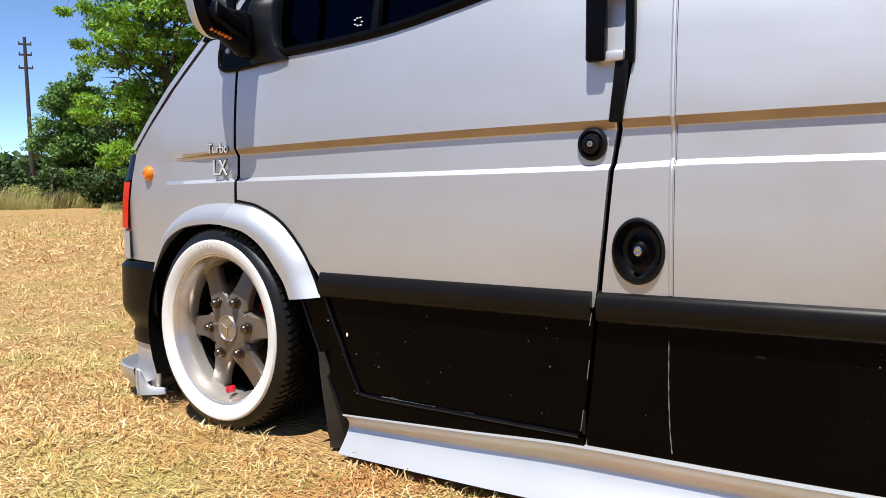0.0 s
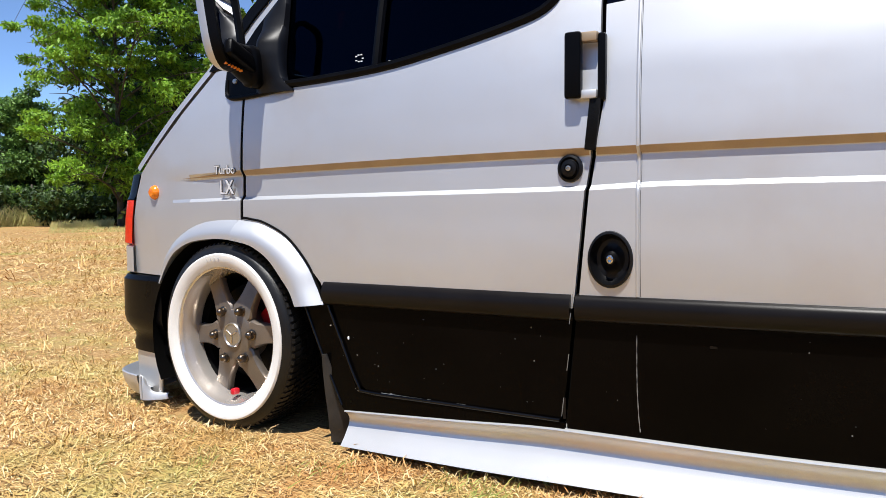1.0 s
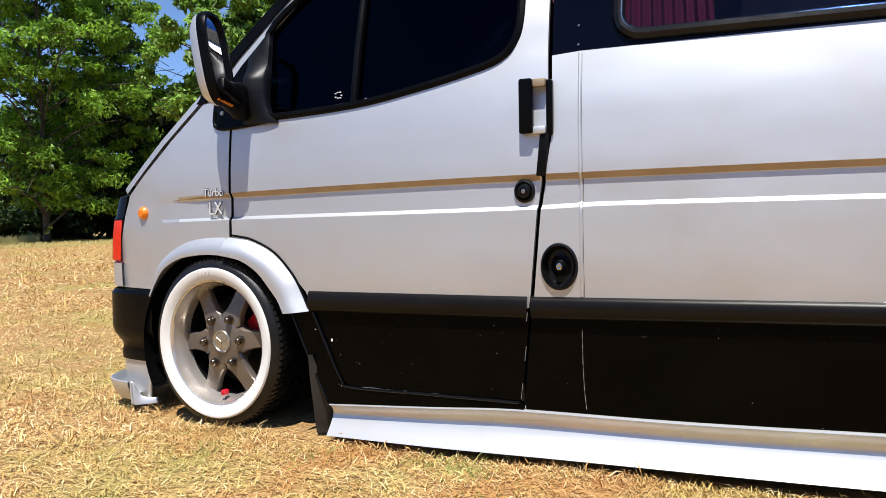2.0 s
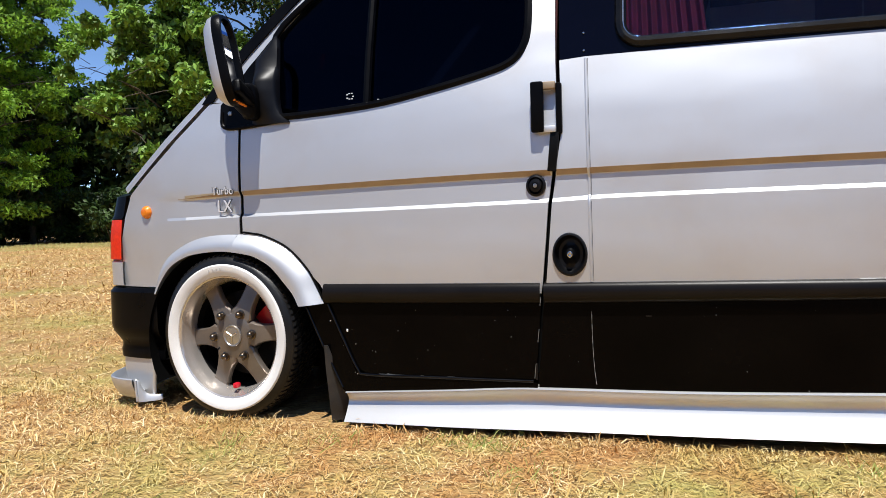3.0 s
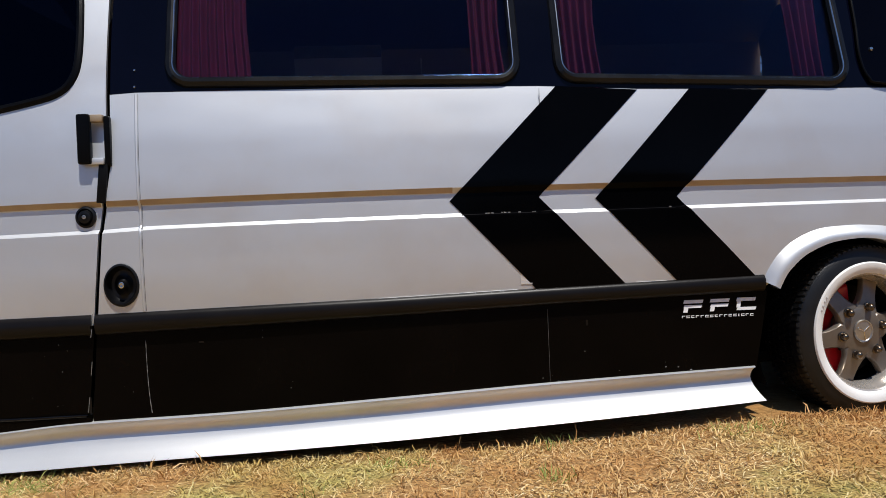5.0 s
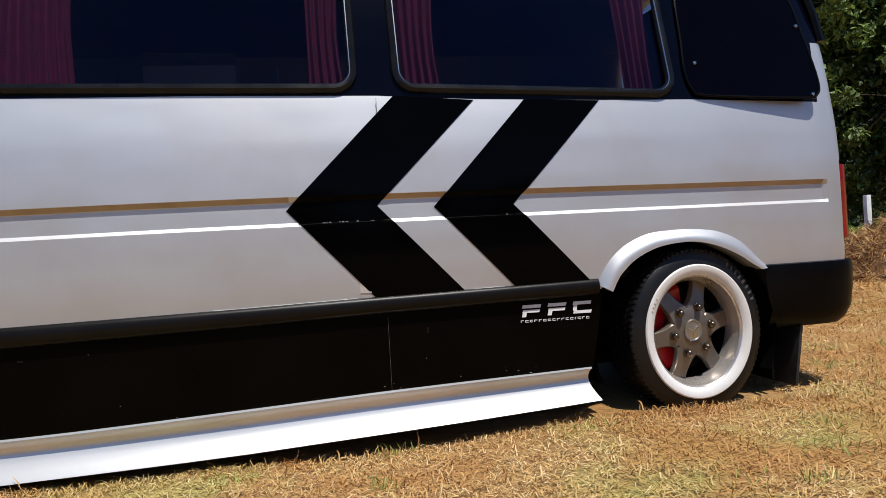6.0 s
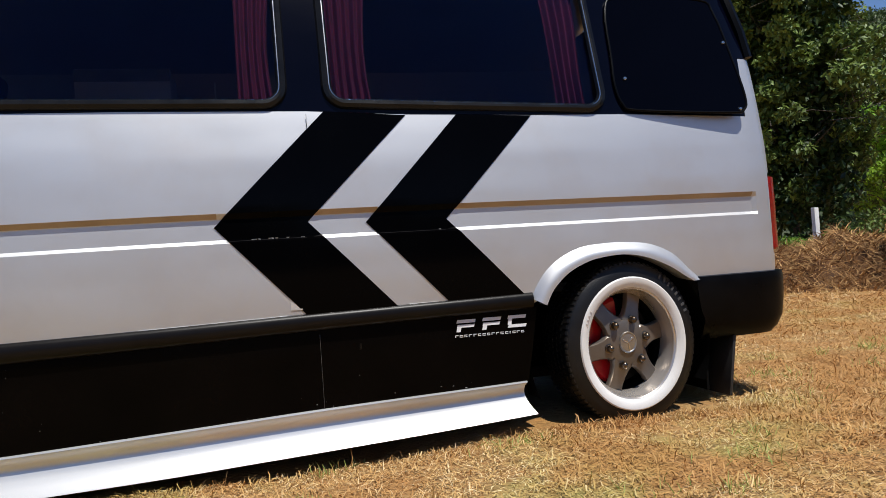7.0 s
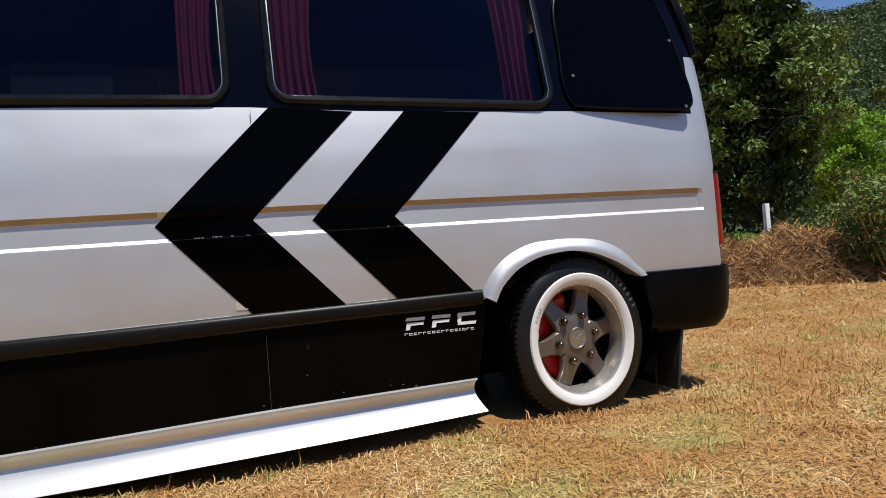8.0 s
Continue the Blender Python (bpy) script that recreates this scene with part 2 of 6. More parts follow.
def revolve(profile, n, m=None, arc=(0, 360)):
    """Verts and faces of a profile of (radius, depth) turned about the y axis."""
    full = arc[1] - arc[0] >= 360
    cols = n if full else n + 1
    verts, k = [], len(profile)
    for j in range(cols):
        a = radians(arc[0] + (arc[1] - arc[0]) * j / n)
        verts += [Vector((r * math.cos(a), y, r * math.sin(a))) for r, y in profile]
    faces = []
    for j in range(n):
        q = (j + 1) % cols
        for i in range(k - 1):
            faces.append((j * k + i, j * k + i + 1, q * k + i + 1, q * k + i))
    if m is not None:
        verts = [m @ v for v in verts]
    return verts, faces


def curve_through(pts, n, closed=False):
    """Points of a smooth curve through the given ones."""
    p = [np.array(q, float) for q in pts]
    out, L = [], len(p)
    for i in range(L if closed else L - 1):
        a = p[i - 1] if (i or closed) else p[i]
        b, c = p[i], p[(i + 1) % L]
        d = p[(i + 2) % L] if (closed or i + 2 < L) else c
        for k in range(n):
            s = k / n
            out.append(0.5 * (2 * b + (c - a) * s + (2 * a - 5 * b + 4 * c - d) * s * s + (3 * b - a - 3 * c + d) * s**3))
    if not closed:
        out.append(p[-1])
    return [tuple(float(v) for v in q) for q in out]


# ---- the van's side surface: bowed in plan, leaning in above the waist ----
CENTRE = 0.95
plan_in = hermite([-0.7, -0.57, -0.5, -0.33, 0.04, 0.46, 1.1, 3.0, 3.6, 4.05, 4.14, 4.19], [0.30, 0.125, 0.092, 0.055, 0.028, 0.012, 0, 0, 0.010, 0.020, 0.034, 0.075])
lean_in = hermite([0, 0.38, 0.45, 0.53, 0.60, 0.66, 0.72, 0.82, 0.95, 1.1, 1.25, 1.6, 1.8], [0, 0, 0.0035, -0.0002, -0.0025, -0.0028, -0.0016, 0, 0.008, 0.03, 0.06, 0.16, 0.24])
white_z = hermite([-0.25, 0.06, 1.13, 1.3, 2.0, 4.07], [0.697, 0.703, 0.717, 0.724, 0.727, 0.722])
gold_z = hermite([-0.2, 0.07, 1.13, 2.0, 4.07], [0.767, 0.778, 0.798, 0.803, 0.789])
Z_KNOTS = (0.3, 0.55, 0.72, 0.795, 0.97, 1.3)


def real_z(x, q):
    dw, dg = white_z(x) - 0.72, gold_z(x) - 0.795
    return q + float(np.interp(q, Z_KNOTS, (0, 0, dw, dg, 0, 0)))


def flat_z(x, z):
    q = z
    for _ in range(6):
        q += z - real_z(x, q)
    return q


def groove(x, q):
    """The waist groove: a sloping gold-painted edge above, a bright ledge below."""
    fade = min(max((x + 0.24) / 0.16, 0.0), 1.0) * min(max((4.085 - x) / 0.015, 0.0), 1.0)
    return fade * float(np.interp(q, (0.7140, 0.7250, 0.786, 0.804), (0, 0.012, 0.013, 0)))


def side_y(x, z):
    return plan_in(x) + lean_in(z) + groove(x, flat_z(x, z))


Q_LINES = [1.64, 0.25, 0.33, 0.42, 0.48, 0.54, 0.6, 0.66, 0.70, 0.7140, 0.7250, 0.74, 0.772, 0.786, 0.804, 0.83, 0.87, 0.92, 0.97, 1.02, 1.07, 1.12, 1.17, 1.22, 1.28, 1.34, 1.4, 1.46, 1.52, 1.58]
X_LINES = [-0.6, -0.57, -0.54, -0.51, -0.47, -0.42, -0.36, -0.3, -0.24, -0.16, -0.08, 0, 0.1, 0.2, 0.3, 0.4, 0.52, 0.64, 0.76, 0.88, 1.0, 1.12, 1.3, 1.5, 1.75, 2.0, 2.25, 2.5, 2.75, 3.0, 3.15, 3.3, 3.45, 3.6, 3.75, 3.9, 4.0, 4.04, 4.07, 4.085, 4.1, 4.12, 4.14, 4.155, 4.17, 4.18]


def dense(loop, step=0.08):
    out = []
    for (x0, z0), (x1, z1) in zip(loop, loop[1:] + loop[:1]):
        n = max(1, int(math.hypot(x1 - x0, z1 - z0) / step))
        out += [(x0 + (x1 - x0) * k / n, z0 + (z1 - z0) * k / n) for k in range(n)]
    return out


def sheet(name, loops, mat, parent, off=0.0, thick=0.012, label="", far=False, sharp=14):
    """A pressed panel on the van's side: outlines in x and z (the first outer, the others holes), laid on the side surface."""
    bm = bmesh.new()
    rings = [[(x, flat_z(x, z)) for x, z in dense(list(loop))] for loop in loops]
    vs = [bm.verts.new((x, 0, q)) for ring in rings for x, q in ring]
    for tri in tessellate_polygon([[Vector((x, q, 0)) for x, q in ring] for ring in rings]):
        bm.faces.new([vs[k] for k in tri])
    bmesh.ops.recalc_face_normals(bm, faces=bm.faces[:])
    xs, zs = [v.co.x for v in bm.verts], [v.co.z for v in bm.verts]
    for lines, no in ((X_LINES, (1, 0, 0)), (Q_LINES, (0, 0, 1))):
        lo, hi = (min(xs), max(xs)) if no[0] else (min(zs), max(zs))
        for c in lines:
            if lo + 1e-4 < c < hi - 1e-4:
                bmesh.ops.bisect_plane(bm, geom=bm.verts[:] + bm.edges[:] + bm.faces[:], dist=1e-5, plane_co=(c * no[0], 0, c * no[2]), plane_no=no)
    bm.verts.ensure_lookup_table()
    bm.verts.index_update()
    bm.normal_update()
    offset = off if callable(off) else (lambda x, z: off)
    front = []
    for v in bm.verts:
        x, z = v.co.x, real_z(v.co.x, v.co.z)
        front.append(Vector((x, plan_in(x) + lean_in(z) + groove(x, v.co.z) + offset(x, z), z)))
    faces = []
    for f in bm.faces:
        ids = [v.index for v in f.verts]
        nrm = f.normal
        faces.append(ids if nrm.y < 0 else ids[::-1])
    rim = []
    for ids in faces:
        rim += list(zip(ids, ids[1:] + ids[:1]))
    once = set(rim)
    n = len(front)
    verts = front + [p + Vector((0, thick, 0)) for p in front]
    all_faces = faces + [[i + n for i in ids[::-1]] for ids in faces]
    all_faces += [(b, a, a + n, b + n) for a, b in rim if (b, a) not in once]
    bm.free()
    if far:
        verts = [Vector((p.x, 2 * CENTRE - p.y, p.z)) for p in verts]
        all_faces = [list(f)[::-1] for f in all_faces]
    return raw(name, verts, all_faces, mat, parent, label, sharp)


def on_side(x, z, off=0.0):
    return Vector((x, side_y(x, z) + off, z))


def round_rect(x0, x1, z0l, z0r, z1, r, n=6):
    """A window outline with rounded corners; its lower edge may slope."""
    pts = []
    for cx, cz, a0 in ((x0 + r, z0l + r, 180), (x1 - r, z0r + r, 270), (x1 - r, z1 - r, 0), (x0 + r, z1 - r, 90)):
        for k in range(n + 1):
            a = radians(a0 + 90 * k / n)
            pts.append((cx + r * math.cos(a), cz + r * math.sin(a)))
    return pts

# ---- the ground, one sheet to the horizon ----
def straw_material(name, blade=False):
    m = bpy.data.materials.new(name)
    m.use_nodes = True
    nt = m.node_tree
    b = nt.nodes["Principled BSDF"]
    tc = nt.nodes.new("ShaderNodeTexCoord")
    big = node(nt, "ShaderNodeTexNoise", Scale=0.9, Detail=5.0, Roughness=0.6)
    mid = node(nt, "ShaderNodeTexNoise", Scale=9.0, Detail=6.0, Roughness=0.7)
    fine = node(nt, "ShaderNodeTexNoise", Scale=130.0, Detail=4.0, Roughness=0.7)
    for n in (big, mid, fine):
        nt.links.new(tc.outputs["Object"], n.inputs["Vector"])
    straw = nt.nodes.new("ShaderNodeValToRGB")
    e = straw.color_ramp.elements
    if blade:
        e[0].position, e[0].color = 0.0, (0.40, 0.21, 0.075, 1)
        e[1].position, e[1].color = 1.0, (0.84, 0.67, 0.40, 1)
        k = straw.color_ramp.elements.new(0.3)
        k.color = (0.57, 0.35, 0.125, 1)
        k = straw.color_ramp.elements.new(0.7)
        k.color = (0.70, 0.49, 0.21, 1)
        geo = nt.nodes.new("ShaderNodeNewGeometry")
        nt.links.new(geo.outputs["Random Per Island"], straw.inputs["Fac"])
    else:
        e[0].position, e[0].color = 0.3, (0.33, 0.165, 0.055, 1)
        e[1].position, e[1].color = 0.7, (0.66, 0.44, 0.19, 1)
        sm = nt.nodes.new("ShaderNodeMath")
        sm.operation = "MULTIPLY_ADD"
        nt.links.new(fine.outputs["Fac"], sm.inputs[0])
        sm.inputs[1].default_value = 0.55
        half = nt.nodes.new("ShaderNodeMath")
        half.operation = "MULTIPLY"
        half.inputs[1].default_value = 0.45
        nt.links.new(mid.outputs["Fac"], half.inputs[0])
        nt.links.new(half.outputs[0], sm.inputs[2])
        warp = nt.nodes.new("ShaderNodeVectorMath")
        warp.operation = "MULTIPLY_ADD"
        wob = node(nt, "ShaderNodeTexNoise", Scale=14.0, Detail=2.0)
        nt.links.new(tc.outputs["Object"], wob.inputs["Vector"])
        nt.links.new(wob.outputs["Color"], warp.inputs[0])
        warp.inputs[1].default_value = (0.05, 0.05, 0.0)
        nt.links.new(tc.outputs["Object"], warp.inputs[2])
        last = None
        for turn, sx in ((0.5, 150.0), (-0.8, 170.0), (1.9, 140.0)):
            rot = nt.nodes.new("ShaderNodeMapping")
            rot.inputs["Rotation"].default_value = (0, 0, turn)
            rot.inputs["Scale"].default_value = (sx * 0.12, sx, 1.0)
            nt.links.new(warp.outputs[0], rot.inputs["Vector"])
            fib = node(nt, "ShaderNodeTexNoise", Scale=1.0, Detail=1.0)
            nt.links.new(rot.outputs["Vector"], fib.inputs["Vector"])
            if last is None:
                last = fib.outputs["Fac"]
            else:
                mx_ = nt.nodes.new("ShaderNodeMath")
                mx_.operation = "MAXIMUM"
                nt.links.new(last, mx_.inputs[0])
                nt.links.new(fib.outputs["Fac"], mx_.inputs[1])
                last = mx_.outputs[0]
        fr_ = nt.nodes.new("ShaderNodeMapRange")
        fr_.inputs["From Min"].default_value, fr_.inputs["From Max"].default_value = 0.42, 0.78
        nt.links.new(last, fr_.inputs["Value"])
        av = nt.nodes.new("ShaderNodeMath")
        av.operation = "MULTIPLY_ADD"
        nt.links.new(fr_.outputs[0], av.inputs[0])
        av.inputs[1].default_value = 0.5
        hv = nt.nodes.new("ShaderNodeMath")
        hv.operation = "MULTIPLY"
        hv.inputs[1].default_value = 0.5
        nt.links.new(sm.outputs[0], hv.inputs[0])
        nt.links.new(hv.outputs[0], av.inputs[2])
        nt.links.new(av.outputs[0], straw.inputs["Fac"])
        fine = av
    gm = nt.nodes.new("ShaderNodeMath")
    gm.operation = "MULTIPLY_ADD"
    nt.links.new(mid.outputs["Fac"], gm.inputs[0])
    gm.inputs[1].default_value = 0.5
    nt.links.new(big.outputs["Fac"], gm.inputs[2])
    gr = nt.nodes.new("ShaderNodeMapRange")
    gr.inputs["From Min"].default_value, gr.inputs["From Max"].default_value = 0.75, 0.98
    gr.inputs["To Max"].default_value = 0.8
    nt.links.new(gm.outputs[0], gr.inputs["Value"])
    mix = nt.nodes.new("ShaderNodeMix")
    mix.data_type = "RGBA"
    nt.links.new(gr.outputs[0], mix.inputs["Factor"])
    nt.links.new(straw.outputs["Color"], mix.inputs["A"])
    mix.inputs["B"].default_value = (0.40, 0.37, 0.10, 1)
    brown = node(nt, "ShaderNodeTexNoise", Scale=2.6, Detail=4.0, Roughness=0.65)
    nt.links.new(tc.outputs["Object"], brown.inputs["Vector"])
    br = nt.nodes.new("ShaderNodeMapRange")
    br.inputs["From Min"].default_value, br.inputs["From Max"].default_value = 0.46, 0.66
    br.inputs["To Max"].default_value = 0.8
    sep = nt.nodes.new("ShaderNodeSeparateXYZ")
    nt.links.new(tc.outputs["Object"], sep.inputs[0])
    worn = nt.nodes.new("ShaderNodeMapRange")
    worn.inputs["From Min"].default_value, worn.inputs["From Max"].default_value = -1.0, 4.0
    worn.inputs["To Min"].default_value, worn.inputs["To Max"].default_value = -0.08, 0.10
    nt.links.new(sep.outputs["X"], worn.inputs["Value"])
    ba = nt.nodes.new("ShaderNodeMath")
    nt.links.new(brown.outputs["Fac"], ba.inputs[0])
    nt.links.new(worn.outputs[0], ba.inputs[1])
    nt.links.new(ba.outputs[0], br.inputs["Value"])
    mix2 = nt.nodes.new("ShaderNodeMix")
    mix2.data_type = "RGBA"
    nt.links.new(br.outputs[0], mix2.inputs["Factor"])
    nt.links.new(mix.outputs["Result"], mix2.inputs["A"])
    mix2.inputs["B"].default_value = (0.46, 0.225, 0.07, 1)
    nt.links.new(mix2.outputs["Result"], b.inputs["Base Color"])
    b.inputs["Roughness"].default_value = 0.75
    b.inputs["Specular IOR Level"].default_value = 0.25
    if not blade:
        bp = node(nt, "ShaderNodeBump", Strength=0.8, Distance=0.03)
        nt.links.new(fine.outputs[0], bp.inputs["Height"])
        nt.links.new(bp.outputs["Normal"], b.inputs["Normal"])
    return m


STRAW_GROUND = straw_material("dry_lawn")
STRAW_BLADE = straw_material("dry_grass_blade", True)


def ground_z(x, y):
    r = math.hypot(x - 1.8, y)
    near = 0.012 * noise.noise(Vector((x * 1.7, y * 1.7, 0.3))) + 0.006 * noise.noise(Vector((x * 6, y * 6, 1.3)))
    rolling = 0.12 * noise.noise(Vector((x * 0.11, y * 0.11, 5.0))) * min(max((r - 5) / 10, 0), 1)
    s = min(max((x - 2.3) / 1.1, 0.0), 1.0)
    rise = 0.036 * s * s * (3 - 2 * s) * min(max((7.0 - x) / 2.0, 0.0), 1.0)
    # bare ground, lowered under the van to deepen the shade below the skirt
    u = min(max((y + 0.01) / 0.14, 0.0), 1.0) * min(max((1.9 - y) / 0.15, 0.0), 1.0) * min(max((x - 0.42) / 0.25, 0.0), 1.0) * min(max((3.2 - x) / 0.2, 0.0), 1.0)
    return near - 0.003 + rolling + rise - 0.028 * u


def make_ground():
    span = [-2500, -800, -300, -120, -60, -40, -30, -24, -20, -16, -13, -10.5, -8.5, -7, -6, -5]
    xs = span + [round(-4.8 + 0.16 * i, 3) for i in range(81)] + [v for v in (9, 10, 11.5, 13, 15, 18, 22, 28, 36, 50, 80, 200, 700, 2500)]
    ys = [-2500, -700, -200, -70, -30, -15, -9, -6, -4.5, -3.6] + [round(-3.2 + 0.16 * i, 3) for i in range(38)] + [3.3, 4, 5, 6, 7, 8, 9.5, 11, 13, 15, 17.5, 20, 23, 26, 30, 36, 50, 80, 200, 700, 2500]
    verts = [(x, y, ground_z(x, y)) for y in ys for x in xs]
    g = raw("ground", verts, grid_faces(len(ys), len(xs)), STRAW_GROUND, None, sharp=60)
    tagged(g, "dry golden mown lawn with greener tufts", "ground", kind="structure")


make_ground()


# ---- the van ----
van = thing("van", (1.8, CENTRE, 0), "lowered silver panel van with black chevrons, whitewall tyres and tinted windows", "van")

# front wing
arch_f = [(-0.297, 0.462), (-0.27, 0.505), (-0.235, 0.545), (-0.16, 0.588), (-0.06, 0.607), (0.03, 0.61), (0.064, 0.606)]
wing = sheet("front_wing", [[(0.066, 0.64), (0.068, 0.86), (0.07, 1.0), (0.04, 1.07), (0.0, 1.095), (-0.054, 1.094), (-0.14, 1.02), (-0.223, 0.949), (-0.32, 0.868), (-0.412, 0.79), (-0.447, 0.715), (-0.470, 0.64), (-0.494, 0.549), (-0.53, 0.457), (-0.312, 0.455)] + arch_f], SILVER, van, label="silver front wing with a waist crease")

tube("door_gap", [on_side(float(np.interp(z, (0.64, 0.86, 1.0), (0.072, 0.073, 0.075))), float(z), 0.0035) for z in np.linspace(0.642, 0.996, 30)], 0.0052, CAVITY_SHADE, van, n=6)

# bonnet and windscreen pillar, seen edge-on beyond the wing
edge = [(-0.425, 0.792), (-0.325, 0.872), (-0.23, 0.955), (-0.145, 1.026), (-0.06, 1.1)]
rows = []
for x, z in edge:
    y0 = side_y(x, z) + 0.004
    rows.append([(x - 0.007, y0 + 0.002, z + 0.007), (x - 0.018, y0 + 0.005, z + 0.020), (x - 0.026, y0 + 0.016, z + 0.029)] + [(x - 0.03 - 0.14 * math.sin(math.pi * k / 12) * (0.9 if z < 0.9 else 0.6), y0 + 0.03 + (2 * CENTRE - 2 * y0 - 0.06) * k / 12, z + 0.034 + 0.05 * math.sin(math.pi * k / 12)) for k in range(13)])
loft("bonnet", rows[::-1], SILVER, van)
rows = []
for x, z, dy in ((-0.075, 1.105, 0.03), (0.055, 1.262, 0.03), (0.25, 1.452, 0.02), (0.45, 1.64, 0.02), (0.58, 1.74, 0.02)):
    y0 = side_y(x, z) + dy
    rows.append([(x - 0.16 * math.sin(math.pi * k / 12), y0 + (2 * CENTRE - 2 * y0) * k / 12, z + 0.03 * math.sin(math.pi * k / 12)) for k in range(13)])
loft("windscreen", rows[::-1], CAB_GLASS, van).visible_shadow = False
sheet("windscreen_seal", [[(-0.085, 1.095), (-0.045, 1.098), (0.085, 1.245), (0.275, 1.43), (0.48, 1.625), (0.6, 1.735), (0.56, 1.745), (0.25, 1.457), (0.055, 1.27)]], BLACK_PLASTIC, van, off=-0.004, thick=0.03)
sheet("windscreen_pillar", [[(-0.052, 1.1), (0.002, 1.096), (0.10, 1.215), (0.20, 1.326), (0.33, 1.45), (0.45, 1.57), (0.6, 1.62), (0.62, 1.74), (0.57, 1.735), (0.45, 1.625), (0.25, 1.435), (0.06, 1.25)]], SILVER, van, off=0.004)

# front end: nose, lamp, bumper and spoiler follow one plan curve round the corner
front_plan = curve_through([(-0.30, 0.046), (-0.40, 0.056), (-0.49, 0.074), (-0.545, 0.10), (-0.58, 0.15), (-0.61, 0.25), (-0.66, 0.5), (-0.69, 0.95)], 4)
front_plan += [(x, 2 * CENTRE - y) for x, y in front_plan[-2::-1]]


def inset(pts, d):
    """The plan curve moved inwards by d."""
    out = []
    for i, (x, y) in enumerate(pts):
        a, b = pts[max(i - 1, 0)], pts[min(i + 1, len(pts) - 1)]
        tx, ty = b[0] - a[0], b[1] - a[1]
        l = math.hypot(tx, ty)
        out.append((x + (ty / l) * d, y - (tx / l) * d))
    return out


def wrap(name, pts, levels, mat, label="", sharp=35):
    rows = [[(x, y, z) for x, y in inset(pts, d)] for z, d in levels]
    return loft(name, rows, mat, van, label, sharp=sharp)


wrap("front_bumper", front_plan, [(0.452, 0.14), (0.456, 0.03), (0.450, 0.006), (0.435, -0.006), (0.31, -0.008), (0.285, -0.002), (0.262, 0.014), (0.243, 0.026), (0.228, 0.027), (0.212, 0.022), (0.186, 0.024), (0.180, 0.14)], BLACK_PLASTIC, "black plastic front bumper")
# spoiler: an upright band under the bumper, and below it an upturned lip with a short side fin
near_front = [p for p in front_plan if p[0] < -0.355]
spoiler = wrap("front_spoiler", near_front, [(0.196, 0.06), (0.192, 0.032), (0.150, 0.031), (0.062, 0.036), (0.030, 0.040), (0.026, 0.08)], SILVER, "silver front spoiler under the bumper")
tube("spoiler_edge", [(-0.360, 0.080, 0.190), (-0.362, 0.082, 0.13), (-0.368, 0.086, 0.075), (-0.372, 0.086, 0.045)], 0.0085, SILVER, spoiler, n=14)
lip_plan = [p for p in front_plan if p[0] < -0.402]
rows = [[(x, y, z) for x, y in inset(lip_plan, d)] for z, d in ((0.066, 0.040), (0.062, 0.022), (0.070, 0.004), (0.092, -0.010), (0.112, -0.016), (0.115, -0.019), (0.112, -0.0225), (0.098, -0.021), (0.070, -0.012), (0.044, 0.004), (0.036, 0.012), (0.032, 0.05))]
loft("spoiler_lip", rows, SILVER, spoiler, "upturned silver lip of the spoiler", sharp=50)
crest = curve_through([(-0.414, 0.038, 0.114), (-0.404, 0.040, 0.106), (-0.394, 0.046, 0.078), (-0.380, 0.056, 0.058), (-0.352, 0.072, 0.052), (-0.332, 0.082, 0.052)], 4)
keel = curve_through([(-0.412, 0.036, 0.034), (-0.402, 0.036, 0.033), (-0.392, 0.042, 0.032), (-0.378, 0.052, 0.032), (-0.350, 0.070, 0.033), (-0.330, 0.082, 0.036)], 4)
loft("side_fin", [[Vector(p) + Vector((0, 0.010, 0)) for p in crest], [Vector(p) + Vector((0, 0.003, 0.003)) for p in crest], [Vector(p) + Vector((0, -0.001, -0.002)) for p in crest], keel, [Vector(p) + Vector((0, 0.010, -0.002)) for p in keel]], SILVER, spoiler, sharp=50)
tube("fin_edge", [(-0.410, 0.037, 0.113), (-0.408, 0.035, 0.075), (-0.404, 0.036, 0.038)], 0.0050, SILVER, spoiler, n=10)
corner = [p for p in front_plan if p[1] < 0.4 and p[0] < -0.47]
wrap("corner_panel", corner, [(0.55, 0.012), (0.545, 0.004), (0.46, 0.004), (0.456, 0.012)], SILVER)
wrap("corner_lamp", corner, [(0.706, 0.04), (0.703, 0.012), (0.64, 0.004), (0.558, 0.0), (0.552, 0.01), (0.55, 0.04)], RED_LENS, "orange-red front corner lamp lens")
wrap("lamp_surround", corner, [(0.80, 0.06), (0.79, 0.035), (0.72, 0.02), (0.706, 0.012), (0.704, 0.05)], BLACK_PLASTIC)
mid_nose = [p for p in front_plan if 0.38 < p[1] < 2 * CENTRE - 0.05]
wrap("grille", mid_nose, [(0.82, 0.06), (0.79, 0.03), (0.6, 0.02), (0.455, 0.015)], BLACK_PLASTIC)
v, f = revolve([(0, -0.016), (0.012, -0.015), (0.02, -0.009), (0.024, -0.001), (0.024, 0.004)], 20, Matrix.Translation(on_side(-0.335, 0.727)) @ pose(0, 0, 0, 0, 0, -6))
raw("side_indicator", v, f, AMBER, van, "round amber side indicator")

